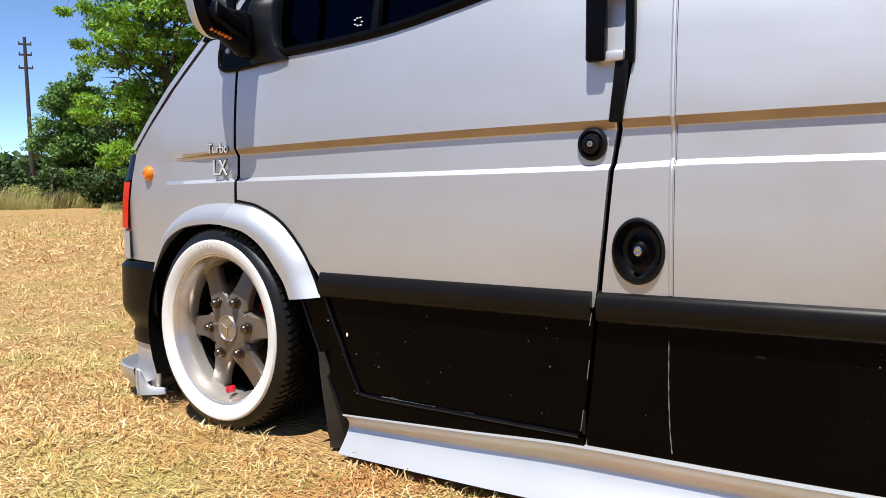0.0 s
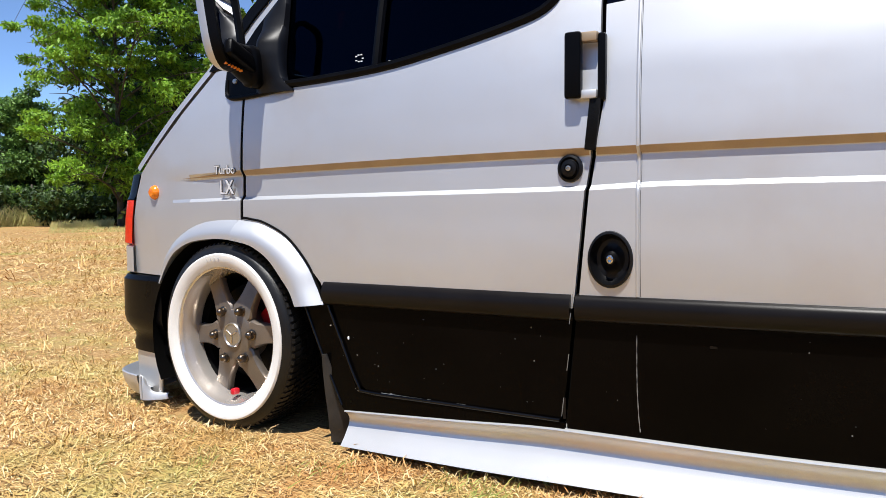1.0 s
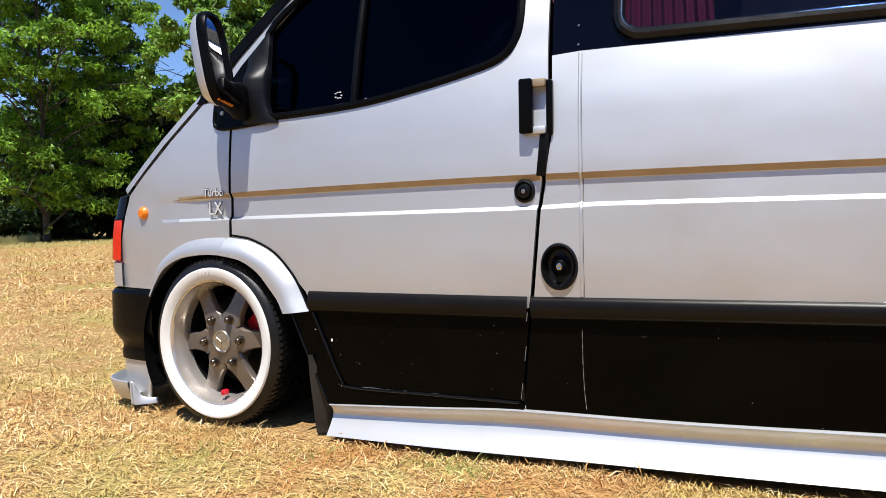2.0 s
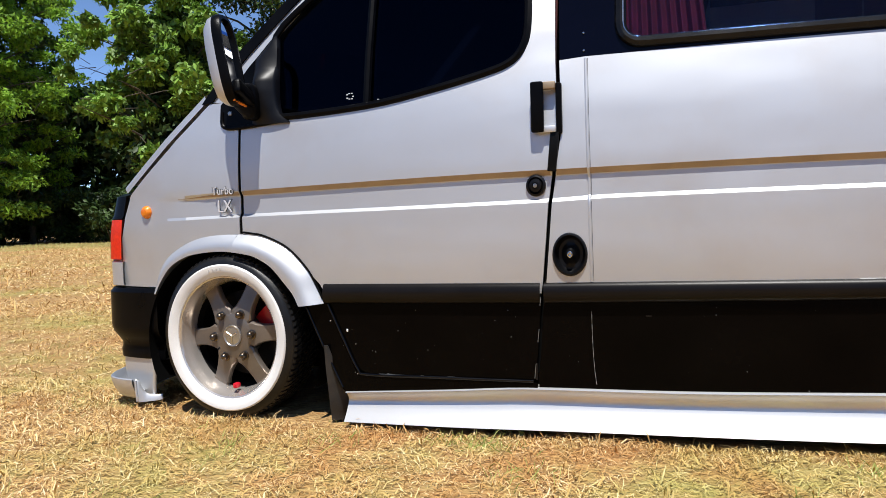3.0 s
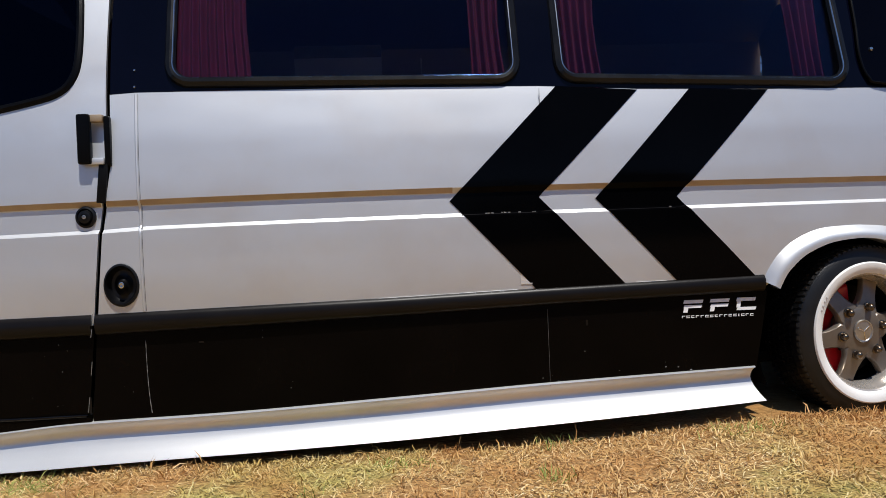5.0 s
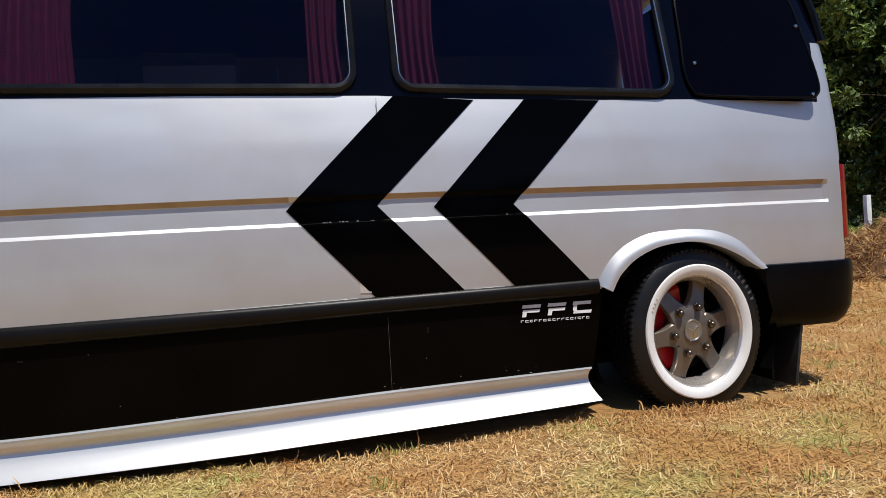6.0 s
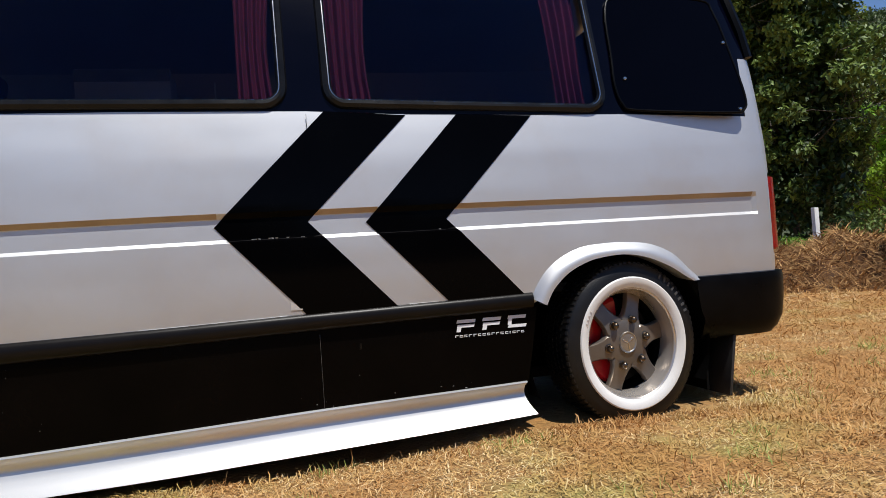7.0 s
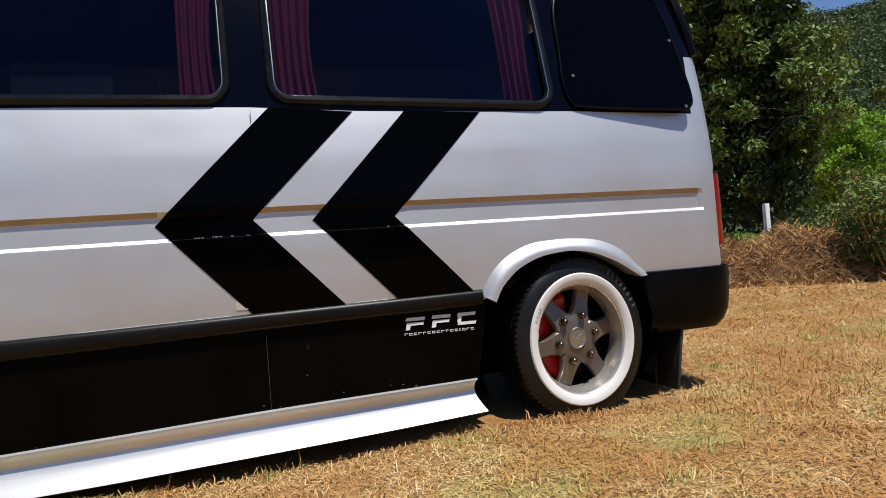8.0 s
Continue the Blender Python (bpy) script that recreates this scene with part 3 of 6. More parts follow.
# doors and rear side: silver above the moulding
door_arch = [(0.378, 0.44), (0.365, 0.466), (0.32, 0.515), (0.267, 0.563), (0.22, 0.6), (0.173, 0.622), (0.12, 0.635), (0.078, 0.641)]
win_front = curve_through([(0.215, 1.045), (0.245, 1.027), (0.548, 1.041), (0.76, 1.073), (0.943, 1.112), (1.02, 1.139), (1.057, 1.18), (1.072, 1.241), (1.072, 1.36), (1.06, 1.48), (1.02, 1.535), (0.96, 1.55), (0.52, 1.55), (0.44, 1.53), (0.33, 1.435), (0.2, 1.31), (0.206, 1.16)], 4, True)
door = sheet("front_door", [[(0.078, 0.641), (0.078, 0.86), (0.08, 1.0), (0.006, 1.012), (0.002, 1.088), (0.11, 1.205), (0.21, 1.318), (0.34, 1.443), (0.46, 1.562), (0.55, 1.60), (1.12, 1.60), (1.152, 1.56), (1.154, 1.32), (1.156, 1.126), (1.160, 1.0), (1.160, 0.913), (1.131, 0.721), (1.120, 0.60), (1.107, 0.473), (1.102, 0.44)] + door_arch, win_front], SILVER, van, label="silver front door")
sheet("door_black_panel", [[(0.384, 0.405), (0.40, 0.43), (1.10, 0.43), (1.084, 0.25), (1.071, 0.172), (0.764, 0.172), (0.52, 0.172), (0.484, 0.19), (0.434, 0.293)]], SILL_BLACK, door, off=0.014, label="black lower door panel with stone chips")
tube("window_seal", [on_side(x, z, -0.001) for x, z in win_front], 0.012, BLACK_PLASTIC, door, closed=True, flat=0.8)
glass = sheet("door_glass", [win_front], CAB_GLASS, door, off=0.014, thick=0.004)
glass.visible_shadow = False
tube("window_divider", [on_side(0.548, 1.038, 0.004), on_side(0.55, 1.2, 0.004), on_side(0.553, 1.4, 0.004), on_side(0.556, 1.55, 0.004)], 0.013, BLACK_PLASTIC, door)
for k in range(7):
    a = k * 0.9
    part("glass_mark", box_bm(0.485 + 0.011 * math.cos(a), side_y(0.485, 1.075) + 0.0115, 1.078 + 0.010 * math.sin(a) + 0.002 * (k % 2), 0.006, 0.001, 0.003), WHITE_VINYL, glass)
part("glass_mark", box_bm(0.585, side_y(0.585, 1.06) + 0.0115, 1.06, 0.008, 0.001, 0.004), WHITE_VINYL, glass)

rear_arch = [(3.845, 0.503), (3.80, 0.503), (3.76, 0.545), (3.71, 0.583), (3.62, 0.615), (3.51, 0.628), (3.40, 0.622), (3.32, 0.598), (3.265, 0.565), (3.225, 0.52), (3.195, 0.465)]
quarter = sheet("side_panel", [[(1.112, 0.44), (1.118, 0.473), (1.131, 0.60), (1.142, 0.721), (1.172, 0.913), (1.172, 1.0), (1.168, 1.129), (1.244, 1.134), (1.94, 1.133), (2.48, 1.125), (2.80, 1.108), (3.23, 1.098), (3.57, 1.096), (4.085, 1.080), (4.095, 1.19), (4.108, 1.31), (4.182, 1.31), (4.176, 1.08), (4.172, 0.875), (4.156, 0.862), (4.154, 0.575), (4.166, 0.565), (4.166, 0.503)] + rear_arch + [(3.15, 0.455)], [(1.190 + 0.048 * math.cos(a), 0.556 + 0.060 * math.sin(a)) for a in [2 * math.pi * k / 32 for k in range(32)]]], SILVER, van, label="silver rear side panel with a waist groove")
ridge = [on_side(float(np.interp(z, (0.475, 0.8, 1.128), (1.251, 1.249, 1.244))), float(z)) for z in np.linspace(1.128, 0.475, 60)]
tube("panel_rib", [p + Vector((0, 0.0005, 0)) for p in ridge], 0.0045, SILVER, quarter, flat=0.9)
tube("panel_seam", [p + Vector((0.0062, -0.0001, 0)) for p in ridge], 0.0006, TRIM_GREY, quarter, n=6)
part("panel_joint", box_bm(2.478, side_y(2.478, 1.06) - 0.0005, 1.055, 0.0012, 0.002, 0.12), TRIM_GREY, quarter)
side_band_low = [(1.169, 1.131), (1.244, 1.136), (1.94, 1.135), (2.48, 1.127), (2.80, 1.11), (3.23, 1.10), (3.57, 1.098), (4.083, 1.082), (4.093, 1.19), (4.106, 1.312), (4.176, 1.312), (4.108, 1.69), (1.165, 1.69), (1.166, 1.32)]
WINDOWS = (("side_window", round_rect(1.345, 2.410, 1.162, 1.150, 1.65, 0.06), round_rect(1.353, 2.402, 1.170, 1.158, 1.642, 0.054)), ("side_window", round_rect(2.550, 3.508, 1.147, 1.118, 1.65, 0.06), round_rect(2.558, 3.500, 1.155, 1.126, 1.642, 0.054)))
band = sheet("window_band", [side_band_low] + [w for _, w, _s in WINDOWS], SKY_TINT_BLACK, van, off=0.001, label="gloss black band round the side windows")
for nm, loop, inner in WINDOWS:
    g = sheet(nm, [loop], GLASS, van, off=0.012, thick=0.004, label="tinted side window in a rubber and chrome frame")
    g.visible_shadow = False
    tube("window_rubber", [on_side(x, z, -0.004) for x, z in loop], 0.0165, WINDOW_RUBBER, g, closed=True, flat=0.75)
    tube("chrome_strip", [on_side(x, z, -0.0125) for x, z in inner], 0.0028, CHROME, g, closed=True, n=6)
# the rear quarter window stands open a little at its back edge
pop = curve_through([(3.572, 1.30), (3.566, 1.20), (3.585, 1.13), (3.64, 1.107), (3.99, 1.088), (4.052, 1.098), (4.066, 1.15), (4.046, 1.3), (4.020, 1.48), (3.97, 1.54), (3.66, 1.55), (3.59, 1.5)], 4, True)
open_out = lambda x, z: -0.006 - 0.040 * min(max((x - 3.56) / 0.55, 0), 1)
pane = sheet("quarter_window", [pop], surface("black_tinted_pane", (0.0006, 0.0007, 0.0022), (0.0009, 0.001, 0.003), 3.0, 0.05, 0.0, 0.0, 100, 0.0, 0.01, spec=0.08), van, off=open_out, thick=0.005, label="dark rear quarter window hinged open a little")
tube("pane_edge", [on_side(x, z, open_out(x, z) + 0.001) for x, z in pop], 0.005, BLACK_PLASTIC, pane, closed=True)
for x, z in ((3.607, 1.226), (4.025, 1.36), (4.035, 1.10)):
    v, f = revolve([(0, -0.006), (0.006, -0.005), (0.008, 0.0), (0.008, 0.004)], 12, Matrix.Translation(on_side(x, z, open_out(x, z))))
    raw("bolt", v, f, CHROME, pane)
for x, z in ((1.24, 1.152), (1.239, 1.205)):
    v, f = revolve([(0, -0.003), (0.003, -0.0025), (0.004, 0.001)], 10, Matrix.Translation(on_side(x, z)))
    raw("screw", v, f, CHROME, band)
# far side, roof, back and floor close the body
sheet("cant_rail", [[(0.56, 1.602), (1.163, 1.602), (1.163, 1.69), (0.62, 1.69)]], SILVER, van, off=0.001)
# unseen far skirt and floor pieces, added to keep light from under the van
part("far_skirt", box_bm(1.8, 2 * CENTRE - 0.02, 0.11, 2.7, 0.05, 0.19, 0.015), SKIRT_SILVER, van)
part("axle_beam", box_bm(3.55, CENTRE, 0.20, 0.12, 1.3, 0.10, 0.03), CAVITY_SHADE, van)
part("cross_light_block", box_bm(0.05, CENTRE, 0.17, 0.30, 1.2, 0.12, 0.03), CAVITY_SHADE, van)
for x in (0.40, 4.02):
    part("under_light_block", box_bm(x, CENTRE, 0.15, 0.02, 1.55, 0.17, 0.004), CAVITY_SHADE, van)
far = [(-0.5, 0.45), (-0.41, 0.79), (-0.054, 1.09), (0.3, 1.45), (0.55, 1.69), (4.11, 1.69), (4.17, 1.3), (4.17, 0.5), (4.0, 0.2), (0.5, 0.15)]
sheet("far_side", [far], SILVER, van, far=True)
rows = []
for x in (0.5, 0.62, 0.9, 1.5, 2.3, 3.2, 4.0, 4.09, 4.12):
    drop = max(0, 0.12 * (0.9 - x)) if x < 0.9 else (0.03 if x > 4.05 else 0)
    row = []
    for k in range(17):
        s = k / 16
        y0 = side_y(min(max(x, 1.2), 4.0), 1.675)
        rise = 0.26 * (1 - abs(2 * s - 1) ** 3.2)
        row.append((x, y0 + (2 * CENTRE - 2 * y0) * s, 1.68 + rise * (1 - drop * 2) - drop * (0 if s in (0, 1) else 1)))
    rows.append(row)
loft("roof", rows[::-1], SILVER, van)
rows = []
for z in (0.36, 0.5, 0.8, 1.08, 1.3, 1.6, 1.82):
    y0 = side_y(4.18, min(z, 1.6)) + 0.005
    rows.append([(4.178 + 0.03 * math.sin(math.pi * k / 14) - max(0, z - 1.1) * 0.05 - max(0, z - 1.3) * 0.12, y0 + (2 * CENTRE - 2 * y0) * k / 14, z) for k in range(15)])
loft("rear_doors", rows, SILVER, van)
tube("rear_gutter", [on_side(4.166, 1.318, -0.002), on_side(4.150, 1.42, -0.004), on_side(4.126, 1.55, -0.004), on_side(4.10, 1.66, 0.02)], 0.022, BLACK_PLASTIC, van)
part("underbody", box_bm(1.9, CENTRE, 0.2, 4.2, 1.5, 0.04, 0.01), CAVITY_SHADE, van)
# near-black sheets added behind the panels for the shade in the gaps
sheet("door_shade_backing", [[(0.05, 0.62), (0.05, 1.0), (1.2, 1.02), (1.3, 1.0), (1.3, 0.2), (0.5, 0.16), (0.42, 0.4), (0.3, 0.53), (0.2, 0.6)]], CAVITY_SHADE, van, off=0.045, thick=0.01)
sheet("bay_shade_backing", [[(1.3, 0.2), (1.3, 1.09), (3.2, 1.07), (3.2, 0.63), (3.17, 0.2)]], CAVITY_SHADE, van, off=0.05, thick=0.01)
sheet("rear_shade_backing", [[(3.2, 0.64), (3.2, 1.07), (4.15, 1.05), (4.15, 0.5), (3.85, 0.5), (3.7, 0.62), (3.5, 0.66)]], CAVITY_SHADE, van, off=0.05, thick=0.01)


# black chevrons, stripe and lettering laid on the paint
def chevron(name, top_l, tip, low_l, low_r, inner, top_r):
    sheet(name, [[top_l, tip, low_l, low_r, inner, top_r]], GLOSS_BLACK, quarter, off=-0.0022, thick=0.002, label="black forward-pointing chevron decal")


chevron("chevron", (2.534, 1.124), (2.180, 0.770), (2.446, 0.480), (2.730, 0.486), (2.461, 0.774), (2.797, 1.106))
chevron("chevron", (2.967, 1.104), (2.642, 0.763), (2.898, 0.488), (3.155, 0.494), (2.906, 0.760), (3.232, 1.097))
for nm, x0, x1, host in (("gold_stripe", -0.19, 0.064, wing), ("gold_stripe", 0.08, 1.138, door), ("gold_stripe", 1.155, 2.19, quarter), ("gold_stripe", 2.462, 2.68, quarter), ("gold_stripe", 2.908, 4.07, quarter)):
    lo, hi = [], []
    for k in range(13):
        x = x0 + (x1 - x0) * k / 12
        w = min(1.0, max(0.08, (x + 0.185) / 0.35))
        lo.append((x, gold_z(x) - 0.0070 * w))
        hi.append((x, gold_z(x) + 0.0095 * w))
    sheet(nm, [lo + hi[::-1]], GOLD, host, off=-0.0012, thick=0.001)


def lettering(name, text, size, at, mat, parent, stretch=1.0, depth=0.0015, label="", grow=0.0):
    cu = bpy.data.curves.new(name, "FONT")
    cu.body, cu.size, cu.extrude, cu.resolution_u = text, size, depth, 3
    cu.offset = grow
    tmp = new(name + "_tmp", cu)
    me = bpy.data.meshes.new_from_object(tmp.evaluated_get(bpy.context.evaluated_depsgraph_get()))
    bpy.data.objects.remove(tmp)
    me.transform(Matrix.Translation(at) @ pose(0, 0, 0, 90, 0, -2.5) @ Matrix.Diagonal((stretch, 1, 1, 1)))
    return put(name, me, mat, parent, label)


lettering("badge", "Turbo", 0.038, Vector((-0.040, plan_in(-0.04) - 0.004, 0.778)), BADGE, wing, 0.92, 0.002, "chromed badge reading Turbo")
lettering("badge", "LX", 0.062, Vector((-0.020, plan_in(-0.02) - 0.0015, 0.717)), BADGE, wing, 0.80, 0.003, "chromed badge reading LX")
lettering("badge_backing", "Turbo", 0.038, Vector((-0.040, plan_in(-0.04) - 0.0032, 0.778)), TRIM_GREY, wing, 0.92, 0.0006, grow=0.0012)
lettering("badge_backing", "LX", 0.062, Vector((-0.020, plan_in(-0.02) - 0.0005, 0.717)), TRIM_GREY, wing, 0.80, 0.001, grow=0.0014)


def bar(name, x0, x1, z0, z1, parent, off=0.016, skew=0.0):
    fall = 0.012 * (x1 - x0)
    rows = [[(x0, z0), (x1, z0 - fall), (x1 + skew, z1 - fall), (x0 + skew, z1)]]
    return sheet(name, rows, WHITE_VINYL, parent, off=off, thick=0.0015)


# thin grey tubes that paint the glint of the ledge on the chevrons
for x0, x1 in ((2.215, 2.455), (2.675, 2.90)):
    tube("ledge_glint", [on_side(x, real_z(x, 0.7195), -0.0026) for x in (x0, (x0 + x1) / 2, x1)], 0.0011, TRIM_GREY, quarter, n=5)
wear = random.Random(12)
for k in range(16):
    x = 2.29 + 0.155 * wear.random() if k < 14 else 2.868 + 0.012 * k / 14
    w = 0.003 + 0.008 * wear.random()
    part("worn_paint", box_bm(x, side_y(x, real_z(x, 0.72)) - 0.003, real_z(x, 0.7205) + 0.003 * wear.random(), w, 0.0016, 0.0022 + 0.002 * wear.random()), CHIP, quarter)

# moulding, lower black panel and sill
skirt_top = hermite([0.44, 0.8, 1.06, 1.45, 2.0, 2.5, 3.15], [0.112, 0.135, 0.152, 0.156, 0.173, 0.191, 0.206])
skirt_low = hermite([0.43, 0.8, 1.15, 1.65, 2.0, 2.25, 2.52, 2.85, 3.17], [0.016, 0.021, 0.029, 0.037, 0.045, 0.055, 0.066, 0.081, 0.099])
def mould_z(x):
    return float(np.interp(x, (0.37, 1.1, 2.0, 2.45, 3.18), (0.404, 0.409, 0.424, 0.435, 0.446))), float(np.interp(x, (0.37, 1.1, 2.0, 2.45, 3.18), (0.470, 0.473, 0.482, 0.490, 0.500)))


def moulding(x0, x1, parent):
    rows = []
    n = max(4, int((x1 - x0) / 0.12))
    for i in range(n + 1):
        x = x0 + (x1 - x0) * i / n
        lo, hi = mould_z(x)
        row = []
        for k in range(11):
            a = math.pi * k / 10
            row.append((x, plan_in(x) + 0.010 - 0.021 * math.sin(a) ** 0.8, (lo + hi) / 2 - (hi - lo) / 2 * math.cos(a)))
        row += [(x, plan_in(x) + 0.03, hi), (x, plan_in(x) + 0.03, lo)]
        rows.append(row)
    return loft("side_moulding", rows, TRIM_GREY, parent, "dark grey plastic side moulding", closed=True, caps=True, sharp=40)


moulding(0.378, 1.098, door)
moulding(1.110, 3.182, quarter)
# thin silver tubes added to draw the glint of the panel's folded edge
for x0, x1 in ((1.95, 2.38), (2.76, 2.86)):
    tube("moulding_glint", [on_side(x0 + (x1 - x0) * k / 6, mould_z(x0 + (x1 - x0) * k / 6)[1] - 0.0012, -0.0008) for k in range(7)], 0.0009, SILVER, quarter, n=6)
low = sheet("lower_side_panel", [[(1.108, 0.43), (1.095, 0.26), (1.084, 0.172), *[(x, skirt_top(x) - 0.002) for x in (1.088, 1.3, 1.5, 1.75, 2.0, 2.25, 2.5, 2.8)], (3.152, 0.205), (3.172, 0.3), (3.2, 0.446), (3.0, 0.45)]], SILL_BLACK, van, off=0.014, label="black lower side panel with scuffs")
sheet("sill_panel", [[(0.300, 0.405), (0.378, 0.41), (0.43, 0.29), (0.478, 0.185), (0.50, 0.166), (0.76, 0.165), (1.082, 0.165), *[(x, skirt_top(x) - 0.002) for x in (1.082, 0.9, 0.7, 0.44)], (0.43, 0.12), (0.366, 0.253)]], SILL_BLACK, van, off=0.009, label="black arch edge and sill")
for pts in ([(0.386, 0.402), (0.436, 0.292), (0.486, 0.189), (0.522, 0.171), (0.764, 0.171), (1.070, 0.171)], [(0.303, 0.398), (0.366, 0.256), (0.43, 0.125)]):
    tube("rolled_edge", [on_side(x, z, 0.009) for x, z in curve_through(pts, 5)], 0.0045, GLOSS_EDGE, van, n=10)
PALE_JOINT = surface("cracked_joint_filler", (0.25, 0.245, 0.23), (0.08, 0.08, 0.075), 90.0, 0.55)
TRIM_LINE = surface("bare_joint_edge", (0.11, 0.11, 0.105), (0.03, 0.03, 0.03), 60.0, 0.4)
tube("panel_joint", [on_side(x, z, 0.0135) for x, z in curve_through([(1.2475, 0.386), (1.248, 0.33), (1.2495, 0.27), (1.253, 0.21), (1.2575, 0.168)], 5)], [0.0005 + 0.0009 * abs(math.sin(2.1 * k)) for k in range(21)], PALE_JOINT, low, n=6)
part("panel_joint", box_bm(2.475, side_y(2.475, 0.3) + 0.0135, 0.3, 0.0011, 0.003, 0.24), TRIM_LINE, low)
for x0, skew in ((2.916, 0.004), (3.004, 0.004), (3.092, 0.004)):
    bar("logo_bar", x0, x0 + 0.063, 0.4165, 0.4272, low, 0.0112, skew)
    if x0 < 3.05:
        bar("logo_bar", x0, x0 + 0.058, 0.4018, 0.4112, low, 0.0112, skew)
        bar("logo_bar", x0 - 0.002, x0 + 0.012, 0.3880, 0.4025, low, 0.0114, skew)
    else:
        bar("logo_bar", x0 - 0.001, x0 + 0.012, 0.3965, 0.4170, low, 0.0114, skew)
        bar("logo_bar", x0 - 0.001, x0 + 0.062, 0.3875, 0.3972, low, 0.0112, skew)
for a, b in ((0, 11), (15, 27), (31, 41), (46, 57), (62, 72), (77, 88), (93, 104), (109, 119), (124, 135), (140, 150), (155, 166), (171, 182), (187, 191), (197, 208), (212, 222), (227, 238)):
    xa, xb, za = 2.909 + a * 0.001, 2.909 + b * 0.001, 0.3705 - a * 0.000012
    bar("web_line_bar", xa, xb, za + 0.0055, za + 0.0075, low, 0.0112)
    bar("web_line_bar", xa, xa + 0.0022, za, za + 0.0054, low, 0.0112)
    if a % 2:
        bar("web_line_bar", xa + 0.003, xb, za, za + 0.0019, low, 0.0112)

# flared silver side skirt
rows = []
for i in range(45):
    x = 0.44 + 2.705 * i / 44
    hi, lo = skirt_top(x), skirt_low(x)
    h = hi - lo
    f0 = max(0.0, 1 - (x - 0.43) / 0.9)
    y = plan_in(x) + 0.014
    prof = [(0.05, 0.99), (-0.002, 1.0), (-0.008, 0.985), (-0.009, 0.96), (-0.002, 0.93), (0.008, 0.85), (0.015, 0.745), (0.017, 0.655 + 0.02 * f0), (0.014, 0.54), (0.004, 0.39), (-0.011, 0.20), (-0.026, 0.04), (-0.029, 0.0), (-0.022, -0.02), (0.07, 0.0)]
    end = max(0.0, (i - 40) / 4)
    rows.append([(x + end * (0.022 * (1 - s) ** 1.6 - 0.012 * math.sin(math.pi * min(max(s, 0), 1))), y + d, lo + h * s) for d, s in prof])
loft("side_skirt", rows, SKIRT_SILVER, van, "flared silver side skirt", sharp=40)

# wheel-arch flares
def flare(name, outer, inner, parent, mat, proud=0.03, label=""):
    o, i_ = curve_through(outer, 5), curve_through(inner, 5)
    rows = []
    for (xo, zo), (xi, zi) in zip(o, i_):
        row = []
        for k in range(9):
            s = k / 8
            x, z = xo + (xi - xo) * s, zo + (zi - zo) * s
            row.append((x, side_y(x, z) + 0.001 - proud * math.sin(min(1.0, s * 1.25) * math.pi / 2), z))
        x, z = xi, zi
        row += [(x, side_y(x, z) - proud + 0.006, z - 0.0), (x, side_y(x, z) + 0.06, z + 0.004)]
        rows.append(row)
    return loft(name, rows, mat, parent, label, sharp=50)


flare("arch_flare", [(-0.315, 0.44), (-0.287, 0.515), (-0.244, 0.565), (-0.166, 0.609), (-0.091, 0.632), (-0.01, 0.640), (0.055, 0.640)],
      [(-0.300, 0.430), (-0.270, 0.478), (-0.222, 0.530), (-0.154, 0.564), (-0.09, 0.577), (-0.02, 0.582), (0.045, 0.580)], wing, SILVER, 0.024, "silver front arch flare")
flare("arch_flare", [(0.058, 0.640), (0.11, 0.637), (0.165, 0.626), (0.25, 0.586), (0.318, 0.517), (0.352, 0.455), (0.376, 0.404)],
      [(0.048, 0.580), (0.09, 0.574), (0.14, 0.562), (0.20, 0.527), (0.25, 0.47), (0.278, 0.435), (0.298, 0.397)], door, SILVER, 0.034, "silver arch flare on the door edge")
tube("door_arch_gap", [on_side(x, z, -0.0005) for x, z in curve_through([(0.080, 0.646), (0.11, 0.642), (0.165, 0.631), (0.25, 0.591), (0.318, 0.522), (0.353, 0.460), (0.372, 0.420)], 5)], 0.0036, CAVITY_SHADE, door)
flare("arch_flare", [(3.176, 0.478), (3.202, 0.525), (3.236, 0.568), (3.29, 0.608), (3.368, 0.638), (3.45, 0.646), (3.53, 0.646), (3.63, 0.634), (3.718, 0.595), (3.782, 0.535), (3.828, 0.496)],
      [(3.222, 0.452), (3.240, 0.487), (3.262, 0.516), (3.31, 0.556), (3.38, 0.587), (3.45, 0.600), (3.53, 0.602), (3.61, 0.585), (3.69, 0.550), (3.745, 0.515), (3.782, 0.493)], quarter, SILVER, 0.028, "silver rear arch flare")


# wheel wells, with the shade inside the arches put into their black
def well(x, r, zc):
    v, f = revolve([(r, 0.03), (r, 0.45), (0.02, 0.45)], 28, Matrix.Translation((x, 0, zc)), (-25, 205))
    raw("wheel_well", v, f, CAVITY_SHADE, van)


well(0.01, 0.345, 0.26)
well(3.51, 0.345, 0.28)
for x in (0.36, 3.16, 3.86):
    part("splash_panel", box_bm(x, 0.28, 0.21, 0.01, 0.42, 0.24), CAVITY_SHADE, van)

FLAP = surface("dull_flap_rubber", (0.018, 0.018, 0.018), (0.036, 0.034, 0.032), 18.0, 0.45, 0.0, 0.3, 260, spec=0.35)
# rear bumper, tail lamp and mud flaps
rear_plan = [(x, y) for x, y in curve_through([(3.80, 0.014), (3.95, 0.018), (4.08, 0.024), (4.16, 0.045), (4.205, 0.09), (4.225, 0.17), (4.235, 0.4), (4.24, 0.95)], 4)]
rear_plan += [(x, 2 * CENTRE - y) for x, y in rear_plan[-2::-1]]


